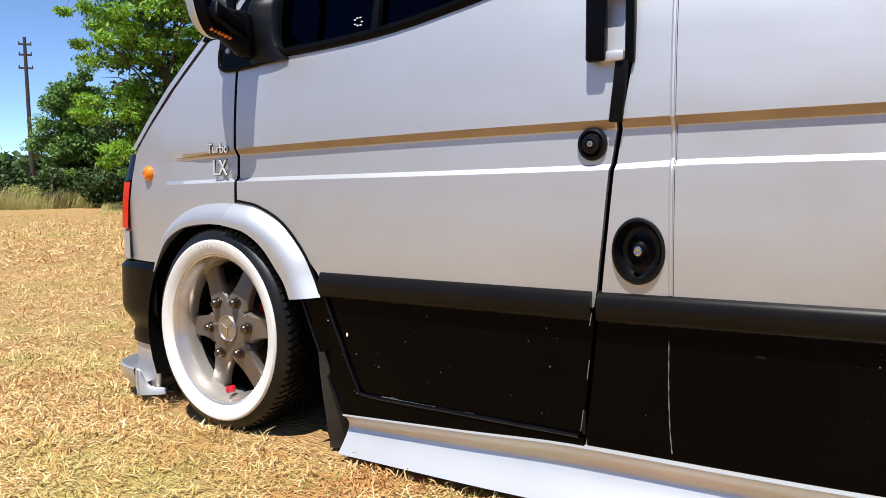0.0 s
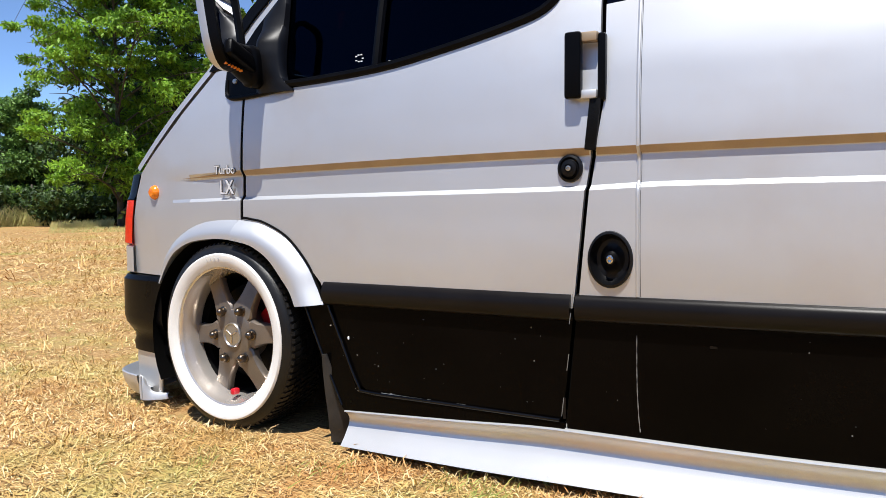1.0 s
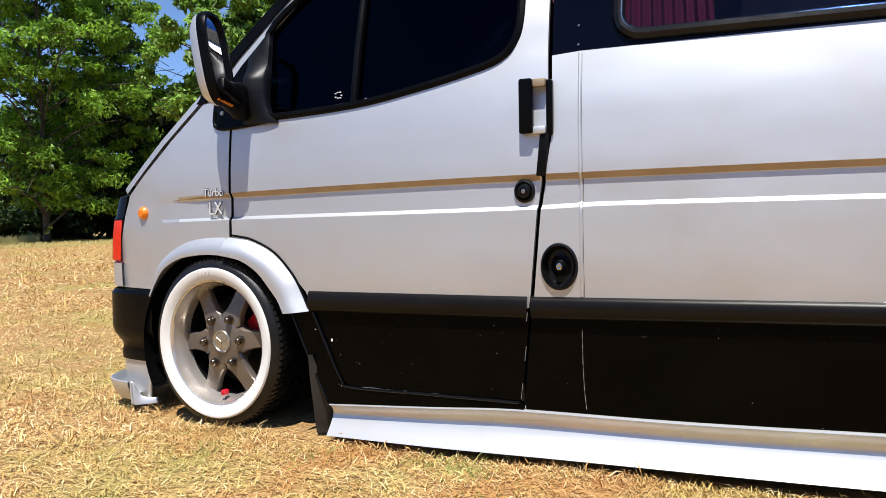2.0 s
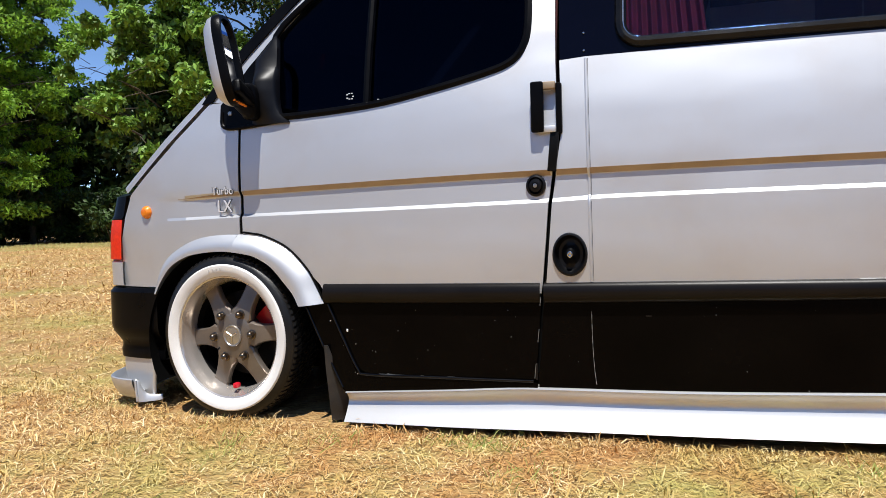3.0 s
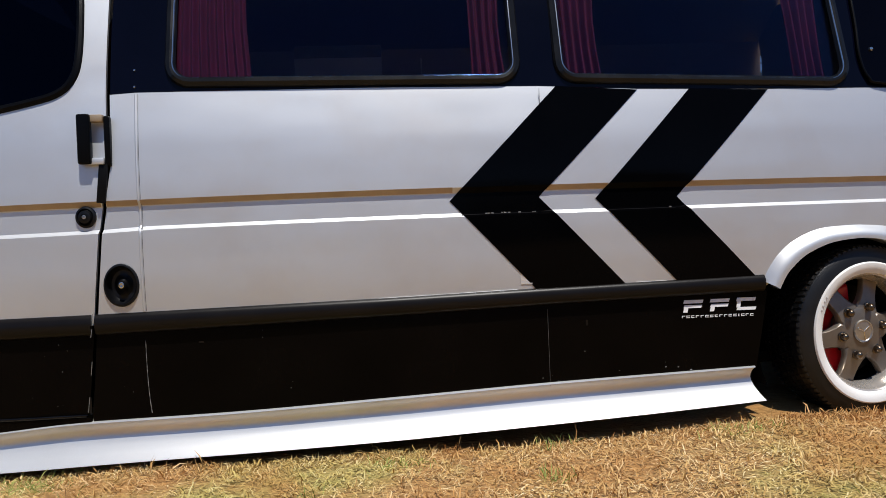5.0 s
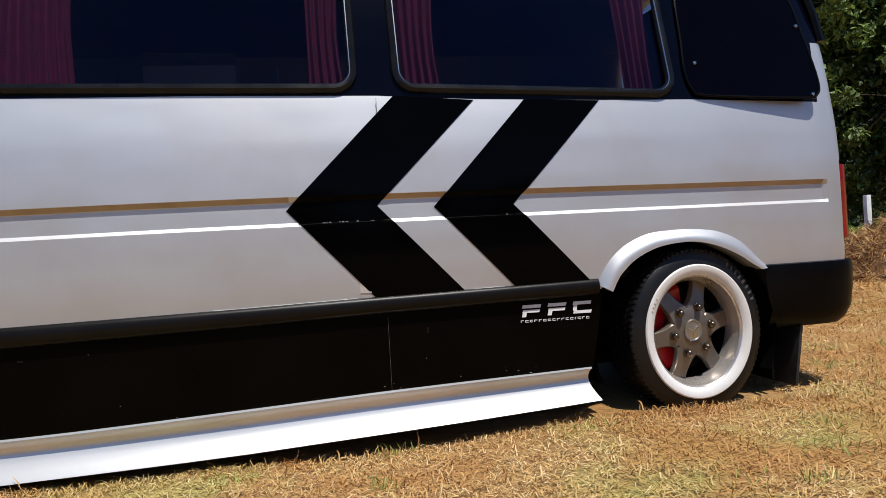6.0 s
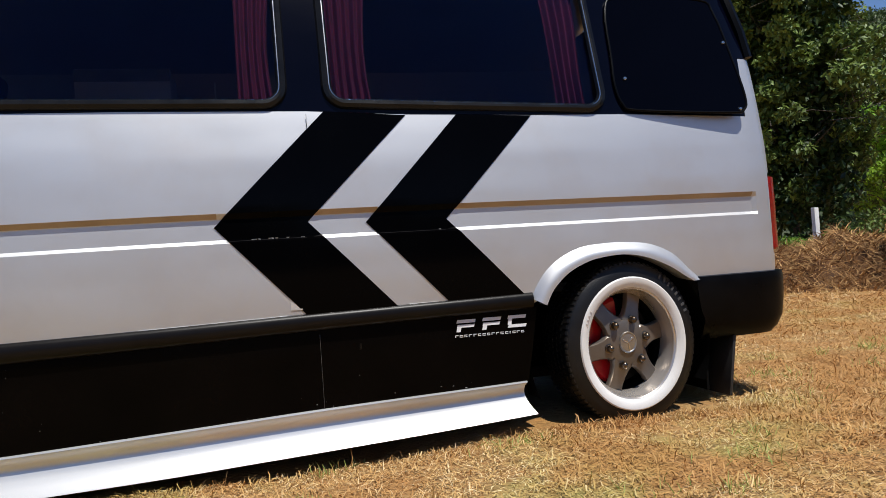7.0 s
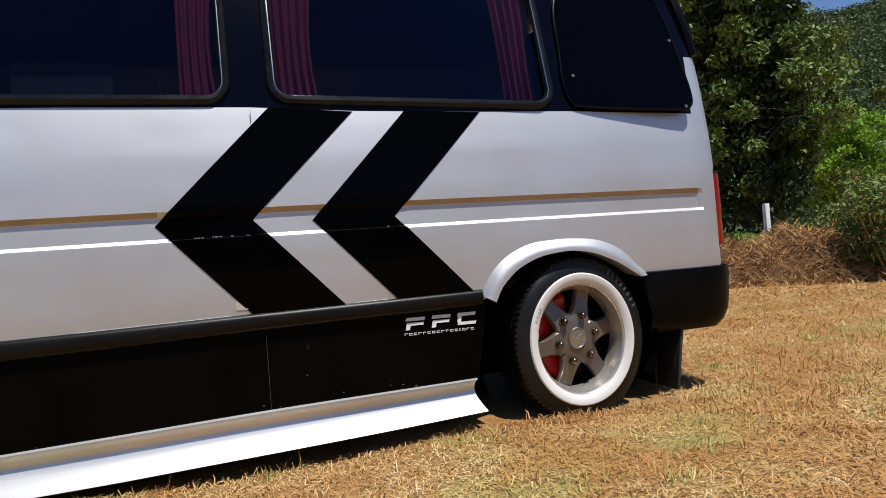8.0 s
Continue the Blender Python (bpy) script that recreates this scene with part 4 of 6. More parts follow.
def wrap_out(name, pts, levels, mat, label=""):
    rows = []
    for z, d, cut in levels:
        row = []
        for i, (x, y) in enumerate(pts):
            a, b = pts[max(i - 1, 0)], pts[min(i + 1, len(pts) - 1)]
            tx, ty = b[0] - a[0], b[1] - a[1]
            l = math.hypot(tx, ty)
            row.append((max(x - ty / l * d, 0) if x > 3.81 else x + cut, y + tx / l * d, z))
        rows.append(row)
    return loft(name, rows[::-1], mat, van, label, sharp=40)


wrap_out("rear_bumper", rear_plan, [(0.508, 0.10, 0.02), (0.511, 0.02, 0.0), (0.503, -0.012, 0.0), (0.48, -0.016, 0.0), (0.40, -0.012, 0.01), (0.34, -0.004, 0.03), (0.30, 0.015, 0.06), (0.275, 0.04, 0.1), (0.27, 0.12, 0.1)], BLACK_PLASTIC, "black plastic rear bumper")
tail = [(4.150, 0.040), (4.172, 0.046), (4.194, 0.060), (4.208, 0.085), (4.213, 0.13), (4.213, 0.2)]
loft("tail_lamp", [[(x, y + d, z) for x, y in tail] for z, d in ((0.578, 0.03), (0.582, 0.006), (0.59, 0.0), (0.715, 0.002), (0.72, 0.0), (0.852, 0.004), (0.858, 0.03))], TAIL_LENS, van, "tall red tail lamp")
rows = []
for z, xa, ya, xb, yb in ((0.265, 0.376, 0.004, 0.386, 0.012), (0.21, 0.375, 0.010, 0.400, 0.028), (0.15, 0.374, 0.020, 0.416, 0.046), (0.08, 0.373, 0.034, 0.430, 0.066), (0.045, 0.373, 0.038, 0.432, 0.072), (0.034, 0.373, 0.043, 0.428, 0.077), (0.004, 0.373, 0.046, 0.424, 0.080)):
    front_edge = [(xa + (xb - xa) * k / 4, ya + (yb - ya) * k / 4 - 0.004 * math.sin(math.pi * k / 4), z) for k in range(5)]
    rows.append(front_edge + [(x - 0.004, y + 0.009, z) for x, y, z in front_edge[::-1]])
loft("front_mud_flap", rows[::-1], FLAP, van, "curved dark rubber mud flap", closed=True, caps=True, sharp=40)
part("rear_mud_flap", box_bm(3.955, 0.16, 0.170, 0.012, 0.22, 0.22, 0.004, 2, (0, 9, 0)), FLAP, van, "black rubber rear mud flap")

# door handle, lock, filler cap, tape
hx, hz = 1.105, 0.99
y0 = side_y(hx, hz)
handle = part("door_handle", box_bm(1.107, y0 - 0.026, 0.990, 0.038, 0.024, 0.148, 0.008, 3), BLACK_PLASTIC, door, "black plastic door handle")
part("handle_foot", box_bm(1.135, y0 - 0.012, 1.052, 0.05, 0.03, 0.022, 0.005), GOLD, handle)
part("handle_foot", box_bm(1.135, y0 - 0.012, 0.925, 0.05, 0.03, 0.020, 0.005), SILVER, handle)
part("handle_end", box_bm(1.168, y0 - 0.008, 0.985, 0.018, 0.024, 0.15, 0.008, 3), BLACK_PLASTIC, handle)
part("door_edge_tape", box_bm(1.149, side_y(1.149, 0.86) - 0.004, 0.859, 0.026, 0.012, 0.116, 0.003, 2, (0, 6, 0)), TAPE, door, "black tape on the door edge")
at = Matrix.Translation(on_side(1.093, 0.762, -0.004))
v, f = revolve([(0.031, 0.016), (0.0325, 0.002), (0.031, -0.004), (0.026, -0.006), (0.022, -0.002), (0.020, -0.004), (0.019, -0.011), (0.010, -0.013), (0.009, -0.010), (0.0, -0.010)], 28, at @ Matrix.Diagonal((0.93, 1, 1, 1)))
lock = raw("door_lock", v, f, MIRROR_PLASTIC, door, "round black door lock")
v, f = revolve([(0.006, -0.0145), (0.004, -0.015), (0.0035, -0.012), (0.0, -0.012)], 14, at)
raw("key_barrel", v, f, CAPMETAL, lock)
at = Matrix.Translation(on_side(1.190, 0.556)) @ Matrix.Diagonal((0.66, 1, 0.825, 1))
v, f = revolve([(0.078, 0.008), (0.0785, -0.001), (0.076, -0.005), (0.070, -0.006), (0.067, 0.002), (0.064, 0.013), (0.055, 0.021), (0.042, 0.022), (0.028, 0.017), (0.019, 0.008), (0.015, 0.003), (0.0, 0.003)], 36, at)
cap = raw("fuel_filler", v, f, MIRROR_PLASTIC, quarter, "black fuel cap in an oval recess")
v, f = revolve([(0.012, 0.001), (0.0118, -0.003), (0.008, -0.0045), (0.003, -0.004), (0.0, -0.003)], 16, at)
raw("key_barrel", v, f, CHROME, cap)
# stone chips and scuffs on the black paint
rng = random.Random(4)
for k in range(34):
    x, z = (0.44 + rng.random() * 0.62, 0.185 + rng.random() * 0.21) if k < 22 else (1.12 + rng.random() * 1.9, 0.2 + rng.random() * 0.2)
    if x < 0.52 and z < 0.30 - (x - 0.44):
        x += 0.1
    s = 0.0006 + 0.0012 * rng.random() ** 2
    v, f = revolve([(s, 0.0004), (s * 0.6, -0.0004), (0, -0.0006)], 7, Matrix.Translation((x, side_y(x, z) + 0.0138, z)) @ Matrix.Diagonal((1, 1, 0.7 + rng.random(), 1)))
    raw("paint_chip", v, f, CHIP, door if k < 22 else low)
v, f = revolve([(0.0045, 0.0006), (0.003, -0.0006), (0, -0.0008)], 9, Matrix.Translation((0.452, side_y(0.45, 0.314) + 0.0135, 0.314)) @ Matrix.Diagonal((0.8, 1, 1.3, 1)))
raw("paint_chip", v, f, WHITE_VINYL, door)
for x, z, w, h in ((1.41, 0.373, 0.015, 0.0052), (2.60, 0.372, 0.007, 0.018), (1.08, 0.2, 0.006, 0.05), (2.41, 0.526, 0.036, 0.045)):
    part("scuff", box_bm(x, side_y(x, z) + (0.0135 if z < 0.4 else -0.0005), z, w, 0.001, h), (CHIP if h < 0.005 else TRIM_GREY) if z < 0.4 else SKIRT_SILVER, low if x > 1.09 else door)

for z0, z1 in ((0.44, 0.475), (0.405, 0.43), (0.29, 0.33), (0.18, 0.225)):
    xa, xb = (float(np.interp(z, (0.172, 0.43, 0.473), (1.0725, 1.1015, 1.1065))) for z in (z0, z1))
    tube("worn_glint_edge", [on_side(xa, z0, 0.0125 if z0 < 0.4 else -0.012), on_side(xb, z1, 0.0125 if z0 < 0.4 else -0.012)], 0.0008, CHIP, door, n=5)

# pale line that paints both scratches and the highlight on the door's lower lip
tube("worn_glint_edge", [on_side(x, z, 0.013) for x, z in ((0.56, 0.1735), (0.62, 0.173), (0.70, 0.1732), (0.79, 0.1735))], 0.0007, CHIP, door, n=5)

for k in range(11):
    x = 1.5 + 1.5 * rng.random()
    z = skirt_top(x) + 0.004 + 0.035 * rng.random() ** 2
    s = 0.0006 + 0.0012 * rng.random() ** 2
    v, f = revolve([(s, 0.0004), (s * 0.6, -0.0004), (0, -0.0006)], 6, Matrix.Translation((x, side_y(x, z) + 0.0138, z)) @ Matrix.Diagonal((1 + 2 * rng.random(), 1, 0.8, 1)))
    raw("paint_chip", v, f, CHIP, low)

for k in range(9):
    z = 0.17 + 0.2 * rng.random()
    x = 0.402 + (0.35 - z) * 0.42 + 0.028 * (rng.random() - 0.5)
    s_ = 0.0010 + 0.0016 * rng.random() ** 2
    v, f = revolve([(s_, 0.0004), (s_ * 0.6, -0.0004), (0, -0.0006)], 7, Matrix.Translation((x, side_y(x, z) + 0.0088, z)))
    raw("paint_chip", v, f, CHIP, van)
# scuffed line along the bottom of the door and the lower panel
for k in range(5):
    x = 0.56 + 0.48 * rng.random()
    z = (0.1725 if x < 1.07 else skirt_top(x) + 0.006) + 0.004 * rng.random()
    w = 0.004 + 0.03 * rng.random() ** 2
    part("edge_scuff", box_bm(x, side_y(x, z) + 0.0136, z, w, 0.0012, 0.0006 + 0.0008 * rng.random()), CHIP if k % 3 else TRIM_LINE, low if x > 1.09 else door)

# ---- door mirror ----
base = sheet("mirror_base", [[(-0.004, 1.03), (0.0, 1.012), (0.012, 1.002), (0.03, 0.998), (0.07, 0.998), (0.24, 1.012), (0.222, 1.06), (0.212, 1.14), (0.200, 1.312), (0.10, 1.208), (0.05, 1.145), (-0.004, 1.085)]], BLACK_PLASTIC, door, off=-0.005, thick=0.008, label="black triangular mirror base")
# moulded foot: a swelling column that runs out in a fillet at the window's lower corner
foot_right = hermite([1.0, 1.012, 1.022, 1.034, 1.05, 1.08, 1.13, 1.2, 1.315], [0.272, 0.268, 0.254, 0.240, 0.231, 0.224, 0.219, 0.216, 0.207])
foot_proud = hermite([1.0, 1.015, 1.035, 1.06, 1.09, 1.125, 1.15, 1.175, 1.2, 1.24, 1.315], [0.010, 0.014, 0.021, 0.029, 0.037, 0.045, 0.046, 0.036, 0.021, 0.013, 0.008])
rows = []
for z in np.linspace(1.006, 1.308, 44):
    z = float(z)
    left = max(0.126, 0.10 + (z - 1.208) * 0.962 + 0.003)
    right = foot_right(z)
    row = [on_side(left, z, 0.004)]
    for k in range(17):
        u = k / 16
        swell = math.sin(min(1.0, u / 0.38) * math.pi / 2) ** 0.8 * (1 - 0.62 * max(0.0, (u - 0.42) / 0.58) ** 1.7)
        row.append(on_side(left + (right - left) * u, z, -0.004 - foot_proud(z) * swell))
    row.append(on_side(right + 0.003, z, 0.010))
    rows.append(row)
loft("mirror_foot", rows[::-1], MIRROR_PLASTIC, base, "smooth black moulded mirror foot", sharp=60)
# oval joint that carries the mirror head
rows = []
for y, hw, hh, cx, cz in ((0.05, 0.030, 0.060, 0.146, 1.080), (0.0, 0.031, 0.060, 0.143, 1.080), (-0.012, 0.030, 0.059, 0.142, 1.081), (-0.016, 0.026, 0.055, 0.142, 1.082), (-0.020, 0.0255, 0.054, 0.141, 1.083), (-0.05, 0.024, 0.047, 0.138, 1.092), (-0.085, 0.020, 0.036, 0.134, 1.104)):
    rows.append([(cx + hw * math.copysign(abs(math.cos(a)) ** 0.7, math.cos(a)), y, cz + hh * math.copysign(abs(math.sin(a)) ** 0.7, math.sin(a))) for a in [2 * math.pi * k / 32 for k in range(32)]])
loft("mirror_joint", rows, BLACK_PLASTIC, base, closed=True, caps=True, sharp=40)
tube("base_lip", [on_side(x, z, -0.004) for x, z in curve_through([(0.004, 1.06), (0.006, 1.025), (0.02, 1.006), (0.06, 1.002), (0.14, 1.006), (0.250, 1.016)], 4)], 0.007, BLACK_PLASTIC, base, n=10)
for x, z, out in ((0.037, 1.054, -0.006), (0.166, 1.036, -0.020)):
    v, f = revolve([(0, -0.004), (0.007, -0.0035), (0.009, 0.001)], 12, Matrix.Translation(on_side(x, z, out)))
    raw("screw", v, f, CAPMETAL, base)


def egg(cx, cy, cz, ry, rz, x, power=3.2, n=32):
    out = []
    for k in range(n):
        a = 2 * math.pi * k / n
        c, s = math.cos(a), math.sin(a)
        out.append((x, cy + ry * math.copysign(abs(c) ** (2 / power), c), cz + rz * math.copysign(abs(s) ** (2 / power), s)))
    return out


mc = (0.105, -0.085, 1.198)
turn = Matrix.Translation(mc) @ pose(0, 0, 0, 0, -9, 10) @ Matrix.Translation(-Vector(mc))


def mirror_rows(spec):
    return [[turn @ Vector(p) for p in egg(*mc, ry, rz, x)] for x, ry, rz in spec]


head = loft("mirror_housing", mirror_rows([(0.064, 0.012, 0.05), (0.068, 0.034, 0.09), (0.078, 0.054, 0.122), (0.094, 0.065, 0.140), (0.112, 0.069, 0.146), (0.118, 0.069, 0.146)]), SILVER, base, "silver mirror housing", closed=True, caps=True, sharp=40)
loft("mirror_rim", mirror_rows([(0.112, 0.0695, 0.1465), (0.130, 0.070, 0.147), (0.140, 0.066, 0.143), (0.140, 0.056, 0.133), (0.128, 0.052, 0.129)]), BLACK_PLASTIC, head, closed=True, sharp=40)
g = loft("mirror_glass", mirror_rows([(0.129, 0.054, 0.131), (0.1295, 0.03, 0.06), (0.1295, 0.002, 0.003)]), MIRROR, head, closed=True)
part("mirror_lower_frame", box_bm(0.162, -0.062, 1.098, 0.030, 0.125, 0.050, 0.014, 4, (-18, -9, 10)), BLACK_PLASTIC, head)
for k in range(6):
    part("indicator_led", box_bm(0.160 + 0.0016 * k, -0.117 + 0.0098 * k, 1.0700 - 0.0028 * k, 0.008, 0.0075, 0.007, 0.0015), AMBER, head)


# ---- wheels ----
WALL_MARK = surface("rubbed_sidewall_marks", (0.50, 0.48, 0.45), (0.40, 0.38, 0.35), 40.0, 0.6)
RAISED = surface("raised_tyre_marks", (0.07, 0.07, 0.07), (0.045, 0.045, 0.045), 40.0, 0.6)


def make_wheel(name, at, spin, squeeze, toe, white_r, tyre_r, set_back, width, mark, label):
    m = Matrix.Translation(at) @ pose(0, 0, 0, 0, 0, toe) @ Matrix.Diagonal((squeeze, 1, 1, 1))
    lip = white_r * 0.835
    v, f = revolve([(lip * 1.01, 0.010), (lip * 0.995, 0.007), (lip * 0.975, 0.010), (lip * 0.962, 0.018), (lip * 0.945, 0.028), (lip * 0.915, 0.040), (lip * 0.895, 0.055), (lip * 0.885, 0.080)], 72, m)
    wheel = raw(name, v, f, DISH, van, label, 35)
    v, f = revolve([(lip * 0.998, 0.010), (lip * 1.005, 0.005), (white_r * 0.87, 0.000), (white_r * 0.93, -0.006), (white_r * 0.98, -0.006), (white_r * 0.997, -0.002), (white_r, 0.002)], 72, m)
    wall = raw("whitewall", v, f, WHITEWALL, wheel, "white painted tyre wall")
    for k in range(4):
        a = radians(mark + 4.0 * k)
        rr = white_r * 0.93
        bm = box_bm(0, -0.0065, 0, 0.004, 0.002, 0.008)
        bmesh.ops.transform(bm, matrix=m @ Matrix.Translation((rr * math.cos(a), 0, rr * math.sin(a))) @ pose(0, 0, 0, 0, 90 - math.degrees(a), 0), verts=bm.verts)
        part("raised_mark", bm, WALL_MARK, wall)
    prof = [(white_r * 0.995, 0.0), (white_r + 0.3 * (tyre_r - white_r), set_back * 0.15), (white_r + 0.8 * (tyre_r - white_r), set_back * 0.62), (tyre_r - 0.003, set_back), (tyre_r, set_back + 0.012), (tyre_r + 0.001, set_back + width / 2), (tyre_r, set_back + width - 0.012), (tyre_r - 0.02, set_back + width + 0.01), (white_r * 0.9, set_back + width + 0.012)]
    v, f = revolve(prof, 72, m)
    tyre = raw("tyre", v, f, TYRE, wheel, "low-profile black tyre", 40)
    bmv, bmf = [], []
    for k in range(84):
        for row in range(6):
            a0 = 2 * math.pi * (k + 0.5 * (row % 2)) / 84
            a1 = a0 + 2 * math.pi * 0.60 / 84
            y0 = set_back + 0.006 + row * (width - 0.012) / 6
            y1 = y0 + (width - 0.012) / 6 * 0.8
            lo, hi, sk = tyre_r - 0.004, tyre_r + 0.005, 0.02
            n = len(bmv)
            for r in (lo, hi):
                for a, y in ((a0, y0), (a1, y0), (a1 + sk, y1), (a0 + sk, y1)):
                    if row in (0,) and r == hi and y == y0:
                        r_ = r - 0.004
                    else:
                        r_ = r
                    bmv.append(m @ Vector((r_ * math.cos(a), y, r_ * math.sin(a))))
            bmf += [(n + 4, n + 5, n + 6, n + 7), (n, n + 1, n + 5, n + 4), (n + 1, n + 2, n + 6, n + 5), (n + 2, n + 3, n + 7, n + 6), (n + 3, n, n + 4, n + 7)]
    for k in range(84):
        a0, a1 = 2 * math.pi * k / 84, 2 * math.pi * (k + 0.58) / 84
        n = len(bmv)
        for r, y in ((tyre_r - 0.007, set_back * 0.80), (tyre_r - 0.002, set_back * 0.84), (tyre_r + 0.003, set_back + 0.004), (tyre_r - 0.004, set_back + 0.012)):
            bmv += [m @ Vector((r * math.cos(a), y, r * math.sin(a))) for a in (a0, a1)]
        bmf += [(n, n + 1, n + 3, n + 2), (n + 2, n + 3, n + 5, n + 4), (n + 4, n + 5, n + 7, n + 6), (n, n + 2, n + 4, n + 6), (n + 1, n + 7, n + 5, n + 3)]
    tagged(raw("tread", bmv, bmf, TYRE, tyre), kind="stuff")
    if mark > 100:
        for k in range(8):
            a = radians(22 + 5.2 * k)
            rr = white_r + 0.55 * (tyre_r - white_r)
            bm = box_bm(0, set_back * 0.33 - 0.001, 0, 0.008, 0.003, 0.015)
            bmesh.ops.transform(bm, matrix=m @ Matrix.Translation((rr * math.cos(a), 0, rr * math.sin(a))) @ pose(0, 0, 0, 0, 90 - math.degrees(a), 0), verts=bm.verts)
            part("raised_mark", bm, RAISED, tyre)
    # rim barrel behind the spokes, blackened like the shade there
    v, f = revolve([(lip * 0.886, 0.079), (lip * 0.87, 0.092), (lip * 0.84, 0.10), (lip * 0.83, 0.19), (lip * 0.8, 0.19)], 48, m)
    raw("inner_barrel", v, f, CAVITY_SHADE, wheel)
    # six-spoke centre
    face, deep, r_end = 0.044, 0.066, lip * 0.885
    v, f = revolve([(0.0, face), (0.070, face), (0.078, face + 0.003), (0.082, face + 0.012), (0.082, 0.12)], 36, m)
    raw("hub", v, f, SPOKE, wheel, sharp=40)
    for k in range(6):
        a = 60 * k + spin
        rows = []
        for s, w in ((0.0, 0.027), (0.15, 0.038), (0.26, 0.044), (0.4, 0.0355), (0.6, 0.0305), (0.8, 0.0295), (1.0, 0.032)):
            r = 0.045 + (r_end - 0.045) * s
            y = face + 0.001 + (deep - face) * s**1.5
            rows.append([(r, y + 0.024, -w * 1.02), (r, y + 0.005, -w), (r, y, -w * 0.86), (r, y - 0.001, 0), (r, y, w * 0.86), (r, y + 0.005, w), (r, y + 0.024, w * 1.02)])
        mm = m @ pose(0, 0, 0, 0, -a, 0)
        loft("spoke", [[mm @ Vector((p[0], p[1], p[2])) for p in r] for r in rows], SPOKE, wheel, sharp=40)
        at_nut = mm @ Matrix.Translation((0.082, face - 0.001, 0))
        v, f = revolve([(0.017, 0.012), (0.0168, 0.002), (0.0135, 0.001), (0.013, -0.012), (0.0095, -0.018), (0.005, -0.021), (0.0, -0.0215)], 12, at_nut)
        raw("lug_nut", v, f, NUT, wheel)
    v, f = revolve([(0.037, face + 0.003), (0.0385, face - 0.004), (0.036, face - 0.008), (0.033, face - 0.0075), (0.031, face - 0.005), (0.015, face - 0.0062), (0.0, face - 0.0065)], 40, m)
    cap_ = raw("centre_cap", v, f, CAPMETAL, wheel, "round brushed metal centre cap")
    for k in range(3):
        bm = box_bm(0.0135, face - 0.0075, 0, 0.027, 0.003, 0.0045, 0.001, 1)
        bmesh.ops.transform(bm, matrix=m @ pose(0, 0, 0, 0, -(120 * k + 25 + spin), 0), verts=bm.verts)
        part("cap_ridge", bm, CHROME, cap_)
    return wheel, m


wheel_f, mf = make_wheel("front_wheel", (0.005, 0.0, 0.285), 4, 0.925, -1.0, 0.2550, 0.2845, 0.019, 0.165, 91, "deep-dish grey alloy wheel with whitewall tyre")
_, mr_ = make_wheel("rear_wheel", (3.540, 0.002, 0.294), 11, 0.885, 2.0, 0.2310, 0.282, 0.016, 0.2, 146, "deep-dish grey alloy wheel behind a broad whitewall")
bm = box_bm(0.014, 0.034, -0.172, 0.019, 0.026, 0.019, 0.006, 2)
bmesh.ops.transform(bm, matrix=mf, verts=bm.verts)
part("valve_cap", bm, RED_PLASTIC, wheel_f, "red valve cap")
for nm, m, arc in (("front", mf, (15, 42)), ("rear", mr_, (95, 245))):
    m = m @ Matrix.Translation((0, 0.018, 0))
    v, f = revolve([(0.0, 0.105), (0.15, 0.105), (0.15, 0.125), (0, 0.125)], 40, m)
    raw("brake_disc", v, f, STEEL, van)
    v, f = revolve([(0.085, 0.10), (0.085, 0.086), (0.10, 0.080), (0.145, 0.080), (0.157, 0.088), (0.158, 0.13), (0.085, 0.13)], 18, m, arc)
    raw("brake_caliper", v, f, CALIPER, van, "red painted brake caliper")
    # black disc added for the shade behind the wheel
    v, f = revolve([(0.20, 0.19), (0.0, 0.19)], 24, m)
    raw("wheel_shade_disc", v, f, CAVITY_SHADE, van)

# ---- cabin, dimly seen through the tint ----
part("cabin_floor", box_bm(2.2, CENTRE, 0.5, 3.8, 1.6, 0.03), INTERIOR, van)


def curtain(x0, x1, z0, z1):
    rows = []
    n = 88
    for z in np.linspace(z0, z1, 8):
        row = []
        for k in range(n + 1):
            s = k / n
            sway = 0.012 * math.sin((z - z0) * 9 + x0)
            x = x0 + (x1 - x0) * s + sway * s
            y = side_y(min(max(x, 1.2), 4.0), z) + 0.032 + 0.013 * math.sin(s * (x1 - x0) * 2 * math.pi / 0.027) + 0.003 * math.sin(s * 17 + z * 7)
            row.append((x, y, float(z)))
        rows.append(row)
    loft("curtain", rows, CURTAIN, van, "dark red pleated window curtain")


for a, b in ((1.33, 1.575), (2.275, 2.385), (2.565, 2.70), (3.35, 3.47)):
    curtain(a, b, 1.06, 1.74)


def seat(x, y, z, mat):
    s = part("cab_seat", box_bm(x, y, z, 0.5, 0.5, 0.16, 0.05, 3), mat, van, "dark cab seat with red cloth")
    part("seat_back", box_bm(x + 0.24, y, z + 0.38, 0.14, 0.48, 0.7, 0.05, 3, (0, 12, 0)), mat, s)
    part("head_rest", box_bm(x + 0.32, y, z + 0.8, 0.09, 0.26, 0.18, 0.04, 3, (0, 12, 0)), mat, s)


seat(0.85, 0.5, 0.72, SEAT_CLOTH)
seat(0.85, 1.35, 0.72, SEAT_CLOTH)
ring = [Vector((0.36, 0.5, 1.06)) + pose(0, 0, 0, 0, -60, 0).to_3x3() @ Vector((0.19 * math.cos(a), 0.19 * math.sin(a), 0)) for a in [2 * math.pi * k / 28 for k in range(28)]]
tube("steering_wheel", ring, 0.014, BLACK_PLASTIC, van, closed=True, up=Vector((0.3, 0.2, 1)))
